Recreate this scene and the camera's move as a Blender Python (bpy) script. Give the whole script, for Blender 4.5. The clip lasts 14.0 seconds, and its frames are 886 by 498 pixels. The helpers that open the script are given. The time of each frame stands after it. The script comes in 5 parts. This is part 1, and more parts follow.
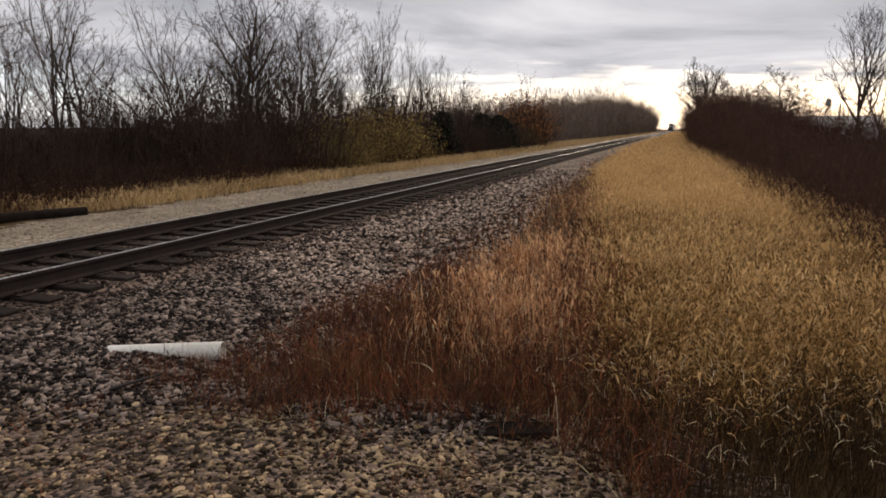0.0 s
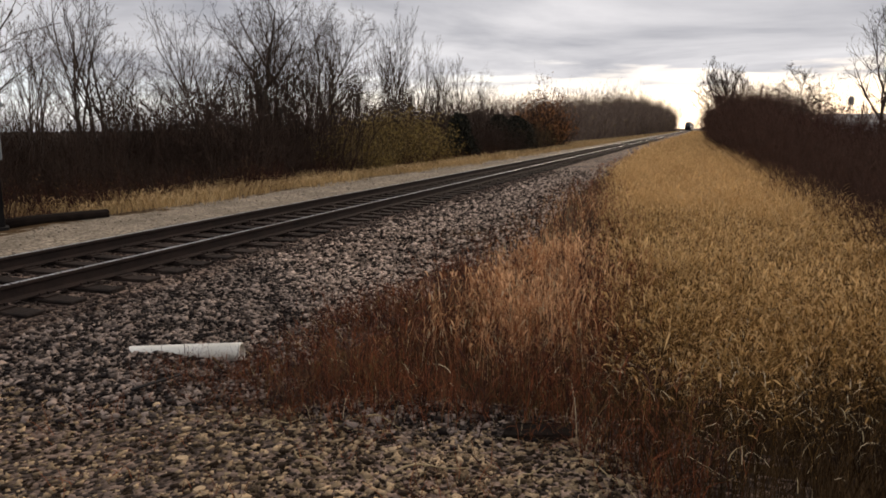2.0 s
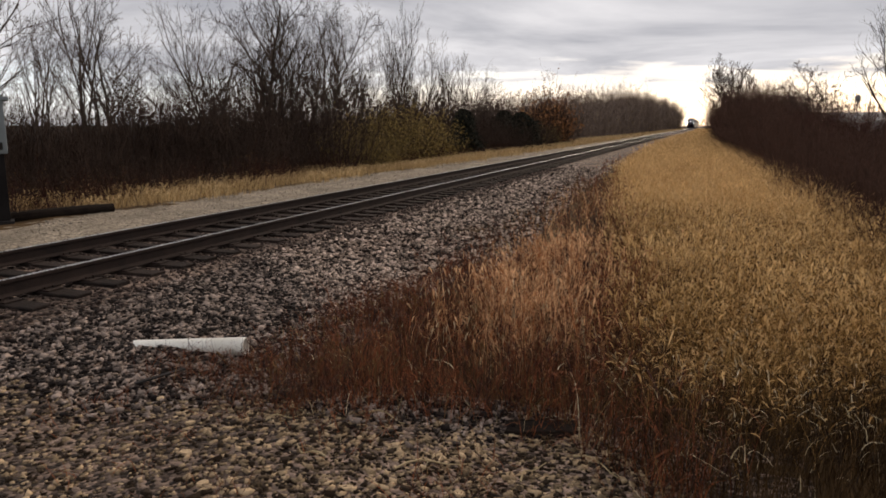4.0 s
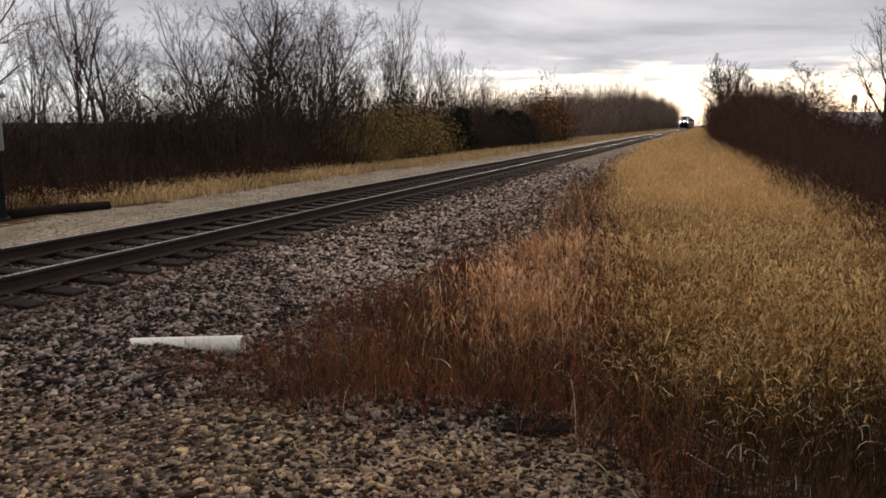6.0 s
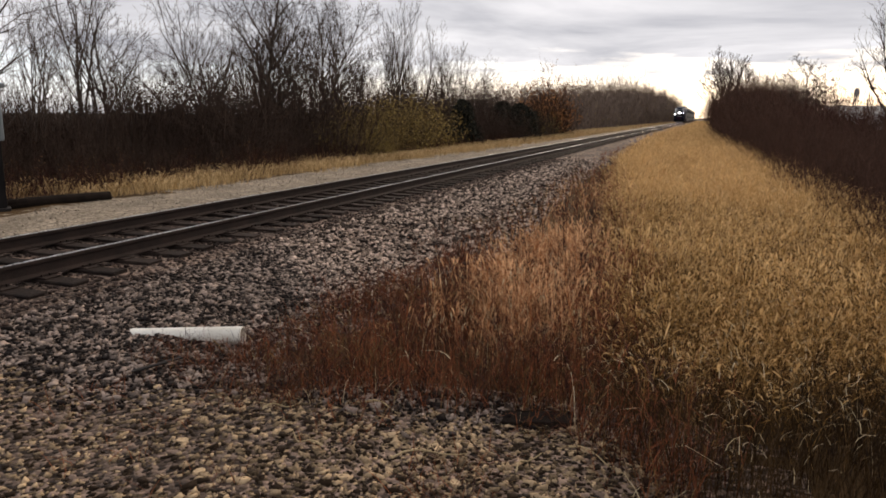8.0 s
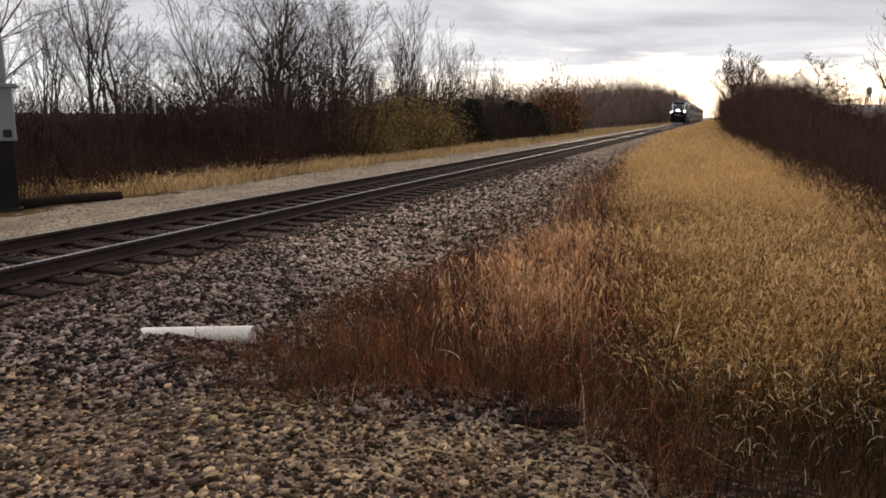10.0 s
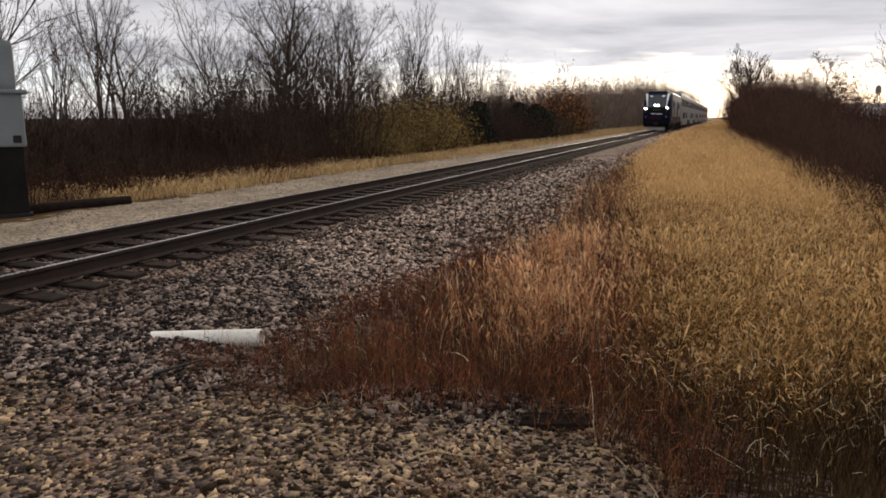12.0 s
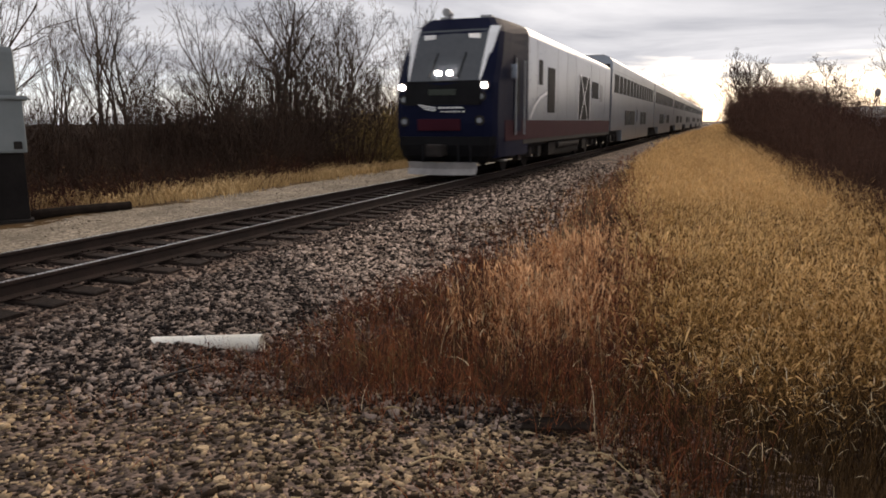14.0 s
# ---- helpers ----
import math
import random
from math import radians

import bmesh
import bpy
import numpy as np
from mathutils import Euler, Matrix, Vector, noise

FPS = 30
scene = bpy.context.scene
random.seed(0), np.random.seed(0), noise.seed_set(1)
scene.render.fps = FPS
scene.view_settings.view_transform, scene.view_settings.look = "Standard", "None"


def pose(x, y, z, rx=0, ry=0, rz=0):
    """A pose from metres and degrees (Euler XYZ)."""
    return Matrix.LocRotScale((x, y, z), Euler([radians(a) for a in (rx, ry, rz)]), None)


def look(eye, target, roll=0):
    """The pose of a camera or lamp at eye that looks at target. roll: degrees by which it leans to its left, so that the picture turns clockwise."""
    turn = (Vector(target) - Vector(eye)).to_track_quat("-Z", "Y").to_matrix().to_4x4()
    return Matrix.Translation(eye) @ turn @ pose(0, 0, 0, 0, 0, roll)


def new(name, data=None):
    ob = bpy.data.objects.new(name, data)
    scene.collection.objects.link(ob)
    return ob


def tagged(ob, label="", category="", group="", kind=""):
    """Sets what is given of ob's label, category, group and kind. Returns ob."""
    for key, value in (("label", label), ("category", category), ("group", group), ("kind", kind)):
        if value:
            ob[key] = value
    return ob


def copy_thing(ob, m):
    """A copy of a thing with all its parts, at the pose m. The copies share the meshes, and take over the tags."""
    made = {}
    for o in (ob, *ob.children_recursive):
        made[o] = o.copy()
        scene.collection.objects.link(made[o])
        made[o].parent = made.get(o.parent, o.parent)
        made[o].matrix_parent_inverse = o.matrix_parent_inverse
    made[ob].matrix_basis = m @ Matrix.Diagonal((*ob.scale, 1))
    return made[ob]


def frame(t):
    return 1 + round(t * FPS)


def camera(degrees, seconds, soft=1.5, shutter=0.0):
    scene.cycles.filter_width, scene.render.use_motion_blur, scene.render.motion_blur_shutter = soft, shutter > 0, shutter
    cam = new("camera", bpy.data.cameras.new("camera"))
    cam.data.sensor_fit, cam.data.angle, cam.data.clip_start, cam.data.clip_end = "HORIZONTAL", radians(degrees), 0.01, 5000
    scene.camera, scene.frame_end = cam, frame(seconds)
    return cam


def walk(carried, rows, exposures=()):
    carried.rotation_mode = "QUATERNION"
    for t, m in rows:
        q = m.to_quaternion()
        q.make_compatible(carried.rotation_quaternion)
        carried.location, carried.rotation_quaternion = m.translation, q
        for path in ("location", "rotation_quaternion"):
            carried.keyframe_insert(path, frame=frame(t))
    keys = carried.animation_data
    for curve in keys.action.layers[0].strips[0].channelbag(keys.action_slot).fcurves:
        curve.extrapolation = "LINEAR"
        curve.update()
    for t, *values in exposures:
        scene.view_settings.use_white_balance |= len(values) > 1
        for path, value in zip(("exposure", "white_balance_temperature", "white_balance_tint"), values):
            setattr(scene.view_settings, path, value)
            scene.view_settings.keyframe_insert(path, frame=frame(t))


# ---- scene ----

# ---------------------------------------------------------------- camera
cam = camera(64.0, 14.0, soft=1.75, shutter=0.2)
EYE = (0.0, 0.0, 1.53)                      # metres above the rail heads
TURNS = [                                   # seconds, turn, tilt, lean in degrees
    (0, 18.389, -9.66, 0.096),
    (0.5, 18.677, -9.885, 0.152),
    (1, 18.81, -10.01, 0.041),
    (1.5, 19.332, -9.688, 0.02),
    (2, 19.828, -9.579, -0.3),
    (2.5, 20.006, -9.671, -0.186),
    (3, 20.263, -9.738, -0.039),
    (5.5, 19.909, -10.07, 0.129),
    (6, 19.913, -9.999, 0.197),
    (6.5, 19.307, -9.95, 0.195),
    (7, 19.486, -9.958, 0.455),
    (7.5, 19.627, -10.405, 0.517),
    (8, 19.946, -10.635, 0.473),
    (10.5, 20.792, -10.718, 0.395),
    (11, 20.879, -10.888, 0.396),
    (11.5, 20.958, -10.602, 0.243),
    (12, 21.328, -10.496, -0.132),
    (12.5, 21.45, -10.367, 0.01),
    (13, 21.396, -10.308, -0.2),
    (13.5, 21.213, -10.21, -0.024),
    (14, 21.357, -10.127, -0.316),
]
walk(cam, [(t, pose(*EYE, 90 + tilt, 0, turn) @ pose(0, 0, 0, 0, 0, lean)) for t, turn, tilt, lean in TURNS],
     exposures=((0.0, 0.04, 7350, 17), (7.0, 0.06, 7350, 17), (8.0, 0.25, 7350, 17), (11.0, 0.25, 7350, 17), (14.0, 0.25, 7350, 17)))

# ---------------------------------------------------------------- sky and light
SUN_EL, SUN_AZ = radians(26), radians(5)


def make_world():
    w = bpy.data.worlds.new("overcast_sky")
    scene.world = w
    w.use_nodes = True
    nt = w.node_tree
    nt.nodes.clear()
    N, L = nt.nodes.new, nt.links.new
    out, bg = N("ShaderNodeOutputWorld"), N("ShaderNodeBackground")
    L(bg.outputs[0], out.inputs[0])
    tc = N("ShaderNodeTexCoord")
    sky = N("ShaderNodeTexSky")
    sky.sky_type, sky.sun_disc = "NISHITA", False
    sky.sun_elevation, sky.sun_rotation = SUN_EL, SUN_AZ
    sep = N("ShaderNodeSeparateXYZ")
    L(tc.outputs["Generated"], sep.inputs[0])

    def math_node(op, a, b=None, clamp=False):
        m = N("ShaderNodeMath")
        m.operation, m.use_clamp = op, clamp
        for k, v in enumerate((a, b)):
            if v is None:
                continue
            if isinstance(v, (int, float)):
                m.inputs[k].default_value = v
            else:
                L(v, m.inputs[k])
        return m.outputs[0]

    up = math_node("MAXIMUM", sep.outputs[2], 0.0)
    # the cloud deck: the view direction carried up to a flat layer
    over = math_node("ADD", up, 0.06)
    px, py = math_node("DIVIDE", sep.outputs[0], over), math_node("DIVIDE", sep.outputs[1], over)
    comb = N("ShaderNodeCombineXYZ")
    L(px, comb.inputs[0]), L(py, comb.inputs[1])
    n1 = N("ShaderNodeTexNoise")
    n1.inputs["Scale"].default_value, n1.inputs["Detail"].default_value, n1.inputs["Roughness"].default_value = 0.42, 8, 0.55
    n1.inputs["Distortion"].default_value = 0.4
    L(comb.outputs[0], n1.inputs["Vector"])
    ramp = N("ShaderNodeValToRGB")
    e = ramp.color_ramp.elements
    e[0].position, e[0].color = 0.33, (0.35, 0.398, 0.475, 1)
    e[1].position, e[1].color = 0.68, (0.84, 0.915, 1.0, 1)
    L(n1.outputs["Fac"], ramp.inputs[0])
    # the deck dims a little overhead
    gain = math_node("ADD", math_node("MULTIPLY", math_node("POWER", up, 1.3), -0.12), 1.0)
    deck = N("ShaderNodeVectorMath")
    deck.operation = "SCALE"
    L(ramp.outputs[0], deck.inputs[0]), L(gain, deck.inputs["Scale"])
    # the deck thins out towards the horizon, where the bright sky behind shows
    edge = N("ShaderNodeTexNoise")
    edge.inputs["Scale"].default_value, edge.inputs["Detail"].default_value = 1.1, 6
    L(comb.outputs[0], edge.inputs["Vector"])
    lift = math_node("ADD", up, math_node("MULTIPLY", math_node("SUBTRACT", edge.outputs["Fac"], 0.5), 0.085))
    gap = N("ShaderNodeValToRGB")
    g = gap.color_ramp.elements
    g[0].position, g[0].color = 0.036, (0.0, 0.0, 0.0, 1)
    g[1].position, g[1].color = 0.078, (1, 1, 1, 1)
    L(lift, gap.inputs[0])
    low = N("ShaderNodeVectorMath")
    low.operation = "SCALE"
    low.inputs["Scale"].default_value = 0.07
    L(sky.outputs[0], low.inputs[0])
    bright = N("ShaderNodeVectorMath")
    bright.operation = "ADD"
    bright.inputs[1].default_value = (0.53, 0.665, 0.84)
    L(low.outputs[0], bright.inputs[0])
    mix = N("ShaderNodeMix")
    mix.data_type = "RGBA"
    L(gap.outputs[0], mix.inputs["Factor"]), L(bright.outputs[0], mix.inputs["A"]), L(deck.outputs[0], mix.inputs["B"])
    L(mix.outputs["Result"], bg.inputs[0])
    bg.inputs[1].default_value = 1.0


make_world()
sun_data = bpy.data.lights.new("sun", "SUN")
sun_data.energy, sun_data.angle, sun_data.color = 1.8, radians(35), (1.0, 0.87, 0.70)
sun = new("sun", sun_data)
sun.matrix_world = look((math.sin(SUN_AZ) * 50, math.cos(SUN_AZ) * 50, 50 * math.tan(SUN_EL)), (0, 0, 0))

# ---------------------------------------------------------------- materials


def mat(name, c1, c2, scale=3.0, rough=0.8, metal=0.0, bump=0.3, fine=60.0, island=0.0, single=0.0, spread=0.35, coat=0.0, shift=0.0, spec=0.5, thin=0.0):
    """A surface that wanders between two colours at a coarse scale, with fine grain and relief; island and single vary loose
    pieces and whole objects."""
    m = bpy.data.materials.new(name)
    m.use_nodes = True
    nt = m.node_tree
    N, L = nt.nodes.new, nt.links.new
    b = nt.nodes["Principled BSDF"]
    b.inputs["Metallic"].default_value = metal
    b.inputs["Coat Weight"].default_value = coat
    b.inputs["Specular IOR Level"].default_value = spec
    tc = N("ShaderNodeTexCoord")
    n1, n2 = N("ShaderNodeTexNoise"), N("ShaderNodeTexNoise")
    n1.inputs["Scale"].default_value, n1.inputs["Detail"].default_value = scale, 5
    n2.inputs["Scale"].default_value, n2.inputs["Detail"].default_value = fine, 4
    L(tc.outputs["Object"], n1.inputs["Vector"]), L(tc.outputs["Object"], n2.inputs["Vector"])
    fac = n1.outputs["Fac"]

    def add(a, socket, k):
        m1 = N("ShaderNodeMath")
        m1.operation = "MULTIPLY_ADD"
        L(socket, m1.inputs[0])
        m1.inputs[1].default_value, m1.inputs[2].default_value = k, -0.5 * k
        m2 = N("ShaderNodeMath")
        m2.operation = "ADD"
        L(a, m2.inputs[0]), L(m1.outputs[0], m2.inputs[1])
        return m2.outputs[0]

    if island or single:
        geo = N("ShaderNodeNewGeometry") if island else N("ShaderNodeObjectInfo")
        fac = add(fac, geo.outputs["Random Per Island" if island else "Random"], island or single)
    fac = add(fac, n2.outputs["Fac"], 0.5)
    ramp = N("ShaderNodeValToRGB")
    e = ramp.color_ramp.elements
    e[0].position, e[0].color = max(0.0, 0.5 - spread + shift), (*c1, 1)
    e[1].position, e[1].color = min(1.0, 0.5 + spread + shift), (*c2, 1)
    L(fac, ramp.inputs[0]), L(ramp.outputs[0], b.inputs["Base Color"])
    r = N("ShaderNodeMath")
    r.operation = "MULTIPLY_ADD"
    L(n2.outputs["Fac"], r.inputs[0])
    r.inputs[1].default_value, r.inputs[2].default_value = 0.25, max(0.03, rough - 0.125)
    L(r.outputs[0], b.inputs["Roughness"])
    if bump:
        bn = N("ShaderNodeBump")
        bn.inputs["Strength"].default_value, bn.inputs["Distance"].default_value = bump, 0.02
        L(n2.outputs["Fac"], bn.inputs["Height"]), L(bn.outputs[0], b.inputs["Normal"])
    if thin:
        tr, mx = N("ShaderNodeBsdfTranslucent"), N("ShaderNodeMixShader")
        mx.inputs[0].default_value = thin
        L(ramp.outputs[0], tr.inputs[0]), L(b.outputs[0], mx.inputs[1]), L(tr.outputs[0], mx.inputs[2])
        L(mx.outputs[0], nt.nodes["Material Output"].inputs["Surface"])
    return m


def glow(name, colour, strength):
    m = bpy.data.materials.new(name)
    m.use_nodes = True
    b = m.node_tree.nodes["Principled BSDF"]
    b.inputs["Emission Color"].default_value, b.inputs["Emission Strength"].default_value = (*colour, 1), strength
    b.inputs["Base Color"].default_value = (0.8, 0.8, 0.8, 1)
    return m


def gravel_mat(name, c1, c2, size=0.035, relief=1.0):
    """Small broken stones too fine to lay singly: each cell has its own tone and stands proud of its joints."""
    m = bpy.data.materials.new(name)
    m.use_nodes = True
    nt = m.node_tree
    N, L = nt.nodes.new, nt.links.new
    b = nt.nodes["Principled BSDF"]
    b.inputs["Roughness"].default_value, b.inputs["Specular IOR Level"].default_value = 0.9, 0.25
    tc = N("ShaderNodeTexCoord")
    wob = N("ShaderNodeTexNoise")
    wob.inputs["Scale"].default_value = 1.1
    v = N("ShaderNodeTexVoronoi")
    v.inputs["Scale"].default_value, v.inputs["Randomness"].default_value = 1 / size, 1.0
    L(tc.outputs["Object"], v.inputs["Vector"]), L(tc.outputs["Object"], wob.inputs["Vector"])
    sep = N("ShaderNodeSeparateColor")
    L(v.outputs["Color"], sep.inputs[0])
    mul = N("ShaderNodeMath")
    mul.operation = "MULTIPLY"
    L(sep.outputs[0], mul.inputs[0]), L(wob.outputs["Fac"], mul.inputs[1])
    ramp = N("ShaderNodeValToRGB")
    e = ramp.color_ramp.elements
    e[0].position, e[0].color = 0.10, (*c1, 1)
    e[1].position, e[1].color = 0.62, (*c2, 1)
    L(mul.outputs[0], ramp.inputs[0]), L(ramp.outputs[0], b.inputs["Base Color"])
    inv = N("ShaderNodeMath")
    inv.operation = "SUBTRACT"
    inv.inputs[0].default_value = 1.0
    L(v.outputs["Distance"], inv.inputs[1])
    bn = N("ShaderNodeBump")
    bn.inputs["Strength"].default_value, bn.inputs["Distance"].default_value = relief, size
    L(inv.outputs[0], bn.inputs["Height"]), L(bn.outputs[0], b.inputs["Normal"])
    return m


M_SOIL = gravel_mat("broken_stone_bed", (0.020, 0.012, 0.008), (0.40, 0.28, 0.215), 0.032)
M_ROADBED = gravel_mat("packed_gravel_bed", (0.14, 0.112, 0.080), (0.44, 0.36, 0.27), 0.05, 0.6)
M_ROAD = mat("packed_gravel", (0.16, 0.13, 0.10), (0.42, 0.35, 0.27), 0.8, 0.95, bump=0.7, fine=26)
M_THATCH = mat("dry_thatch", (0.022, 0.012, 0.005), (0.11, 0.062, 0.022), 1.6, 0.95, bump=0.8, fine=30, spec=0.12)
M_LITTER = mat("leaf_litter", (0.025, 0.018, 0.013), (0.08, 0.055, 0.04), 1.0, 0.95, bump=0.8, fine=20, spec=0.12)
M_STONE = mat("ballast_stone", (0.016, 0.010, 0.008), (0.70, 0.54, 0.44), 3, 0.8, bump=0.12, fine=70, island=1.15, spread=0.38, shift=0.27, spec=0.12)
M_DARKSTONE = mat("dark_ballast_stone", (0.012, 0.008, 0.007), (0.36, 0.28, 0.235), 3, 0.8, bump=0.12, fine=70, island=1.2, spread=0.38, shift=0.29, spec=0.12)
M_PADSTONE = mat("dusty_tan_gravel", (0.022, 0.013, 0.007), (0.52, 0.375, 0.23), 3, 0.85, bump=0.12, fine=70, island=1.0, spread=0.38, shift=0.24, spec=0.12)
M_RUSTSTONE = mat("rust_dusted_ballast", (0.014, 0.009, 0.008), (0.10, 0.070, 0.058), 3, 0.9, bump=0.35, fine=70, island=0.6, spread=0.42, spec=0.12)
M_RAIL = mat("rusted_rail_steel", (0.012, 0.008, 0.007), (0.038, 0.023, 0.018), 4, 0.85, bump=0.3, fine=45, spec=0.2)
M_RAILTOP = mat("polished_rail_head", (0.60, 0.59, 0.58), (0.78, 0.77, 0.76), 2, 0.28, metal=1.0, bump=0.03, fine=30)
M_TIE = mat("weathered_tie_wood", (0.010, 0.007, 0.006), (0.040, 0.028, 0.023), 4, 0.92, bump=0.6, fine=35, single=0.45, spec=0.12)
M_BARK = mat("grey_bark", (0.030, 0.022, 0.018), (0.105, 0.080, 0.064), 3, 0.95, bump=0.0, fine=30, single=0.3, spec=0.12)
M_TWIG = mat("dark_brush_twigs", (0.022, 0.014, 0.010), (0.080, 0.050, 0.037), 1.5, 0.95, bump=0.0, fine=12, island=0.5, single=0.2, spec=0.12)
M_REDTWIG = mat("russet_brush_twigs", (0.025, 0.010, 0.008), (0.085, 0.034, 0.025), 1.5, 0.95, bump=0.0, fine=12, island=0.5, spec=0.12)
M_RUSTTWIG = mat("brown_red_brush_twigs", (0.036, 0.019, 0.013), (0.115, 0.060, 0.042), 1.5, 0.95, bump=0.0, fine=12, island=0.5, single=0.3, spec=0.12)
M_OLIVE = mat("olive_leaves", (0.115, 0.080, 0.026), (0.36, 0.25, 0.085), 1.2, 0.8, bump=0.0, fine=8, island=0.6, spec=0.12)
M_CEDAR = mat("cedar_foliage", (0.010, 0.010, 0.008), (0.040, 0.038, 0.026), 1.2, 0.9, bump=0.0, fine=8, island=0.6, spec=0.12)
M_ORANGE = mat("orange_leaves", (0.16, 0.065, 0.025), (0.46, 0.21, 0.08), 1.2, 0.8, bump=0.0, fine=8, island=0.6, spec=0.12)
M_GOLD = mat("gold_seed_heads", (0.36, 0.212, 0.085), (0.82, 0.555, 0.27), 0.7, 0.7, bump=0.0, fine=5, island=0.55, thin=0.4, spec=0.12)
# brown stalks, darkened so the colour holds the shade low in the grass
M_SHADESTALK = mat("shade_brown_grass_stalks", (0.012, 0.006, 0.003), (0.085, 0.044, 0.015), 0.9, 0.75, bump=0.0, fine=5, island=0.6, spec=0.12)
# distance haze is put into this colour, paler than near bark and twigs
M_HAZEWOOD = mat("hazed_distant_wood", (0.095, 0.070, 0.056), (0.25, 0.185, 0.148), 0.3, 0.95, bump=0.0, fine=2, island=0.5, spec=0.12)
M_TAN = mat("tan_grass", (0.34, 0.22, 0.10), (0.72, 0.50, 0.25), 0.7, 0.8, bump=0.0, fine=5, island=0.5, spec=0.12)
M_OCHRE = mat("ochre_weed", (0.30, 0.12, 0.052), (0.90, 0.56, 0.32), 0.9, 0.8, bump=0.0, fine=5, island=0.6, thin=0.5, spec=0.12)
M_RED = mat("russet_weed", (0.040, 0.013, 0.007), (0.32, 0.104, 0.044), 0.9, 0.8, bump=0.0, fine=5, island=0.6, spec=0.12)
M_OCHREDULL = mat("dull_brown_leaves", (0.07, 0.035, 0.016), (0.26, 0.15, 0.06), 1.2, 0.85, bump=0.0, fine=8, island=0.6, spec=0.12)
M_DUN = mat("dun_grass", (0.11, 0.055, 0.018), (0.44, 0.265, 0.095), 0.8, 0.8, bump=0.0, fine=5, island=0.6, thin=0.3, spec=0.12)
M_STRAW = mat("pale_straw", (0.34, 0.25, 0.13), (0.66, 0.54, 0.36), 0.9, 0.7, bump=0.0, fine=5, island=0.6, spec=0.12)
M_WHITE = mat("weathered_white_plastic", (0.62, 0.585, 0.50), (0.86, 0.83, 0.76), 5, 0.45, bump=0.06, fine=50)
M_DARKWOOD = mat("rotten_dark_wood", (0.006, 0.004, 0.003), (0.028, 0.019, 0.014), 6, 0.95, bump=0.7, fine=40, spec=0.12)
M_GALV = mat("galvanised_grey_steel", (0.12, 0.14, 0.145), (0.19, 0.21, 0.215), 2, 0.6, metal=0.1, bump=0.05, fine=40)
M_IRON = mat("dark_iron", (0.008, 0.007, 0.007), (0.028, 0.023, 0.021), 4, 0.8, bump=0.2, fine=30, spec=0.2)
M_NAVY = mat("navy_paint", (0.004, 0.0055, 0.017), (0.008, 0.010, 0.028), 1.5, 0.58, bump=0.01, fine=20, spec=0.04)
M_BLACK = mat("black_paint", (0.005, 0.005, 0.006), (0.012, 0.012, 0.013), 2, 0.6, bump=0.02, fine=20, spec=0.06)
M_SILVER = mat("silver_paint", (0.175, 0.20, 0.245), (0.305, 0.335, 0.385), 0.5, 0.32, metal=0.85, bump=0.02, fine=14)
M_STEEL = mat("stainless_panels", (0.185, 0.208, 0.243), (0.295, 0.32, 0.36), 0.6, 0.34, metal=0.85, bump=0.03, fine=10)
M_MAROON = mat("maroon_stripe", (0.028, 0.006, 0.011), (0.046, 0.010, 0.017), 1.2, 0.65, bump=0.01, fine=20, spec=0.05)
M_PAINT = mat("white_paint", (0.68, 0.69, 0.70), (0.82, 0.83, 0.84), 2, 0.4, bump=0.02, fine=20)
M_GLASS = mat("dark_tinted_glass", (0.008, 0.009, 0.010), (0.016, 0.018, 0.020), 1, 0.65, bump=0.0, fine=6, spec=0.05)
M_WINDSHIELD = mat("windshield_glass", (0.025, 0.030, 0.038), (0.045, 0.052, 0.062), 0.8, 0.2, bump=0.0, fine=6)
M_PLOW = mat("scuffed_grey_plow", (0.11, 0.105, 0.105), (0.27, 0.255, 0.25), 3, 0.6, bump=0.15, fine=25)
M_UNDER = mat("sooty_underframe", (0.006, 0.005, 0.005), (0.020, 0.017, 0.016), 2, 0.9, bump=0.2, fine=20, spec=0.1)
M_ROOFGREY = mat("grey_roof", (0.16, 0.17, 0.18), (0.28, 0.29, 0.30), 1, 0.55, bump=0.04, fine=14)
M_LAMP = glow("lit_lamp", (1.0, 0.97, 0.92), 150.0)
M_DISPLAY = mat("dim_green_display", (0.006, 0.011, 0.006), (0.014, 0.024, 0.014), 9, 0.5, bump=0.0, fine=40)
M_LENS = mat("unlit_lens", (0.10, 0.11, 0.13), (0.2, 0.21, 0.23), 6, 0.15, bump=0.0, fine=30, coat=0.5)

# ---------------------------------------------------------------- small builders


def mesh_np(name, verts, faces, materials, index=None):
    """A mesh from whole arrays: all faces have the same number of corners."""
    me = bpy.data.meshes.new(name)
    n, k = faces.shape
    me.vertices.add(len(verts)), me.loops.add(n * k), me.polygons.add(n)
    me.vertices.foreach_set("co", np.ascontiguousarray(verts, np.float32).ravel())
    me.loops.foreach_set("vertex_index", np.ascontiguousarray(faces, np.int32).ravel())
    me.polygons.foreach_set("loop_start", np.arange(0, n * k, k, dtype=np.int32))
    me.polygons.foreach_set("loop_total", np.full(n, k, np.int32))
    for m in materials:
        me.materials.append(m)
    if index is not None:
        me.polygons.foreach_set("material_index", np.ascontiguousarray(index, np.int32))
    me.update(calc_edges=True)
    return me


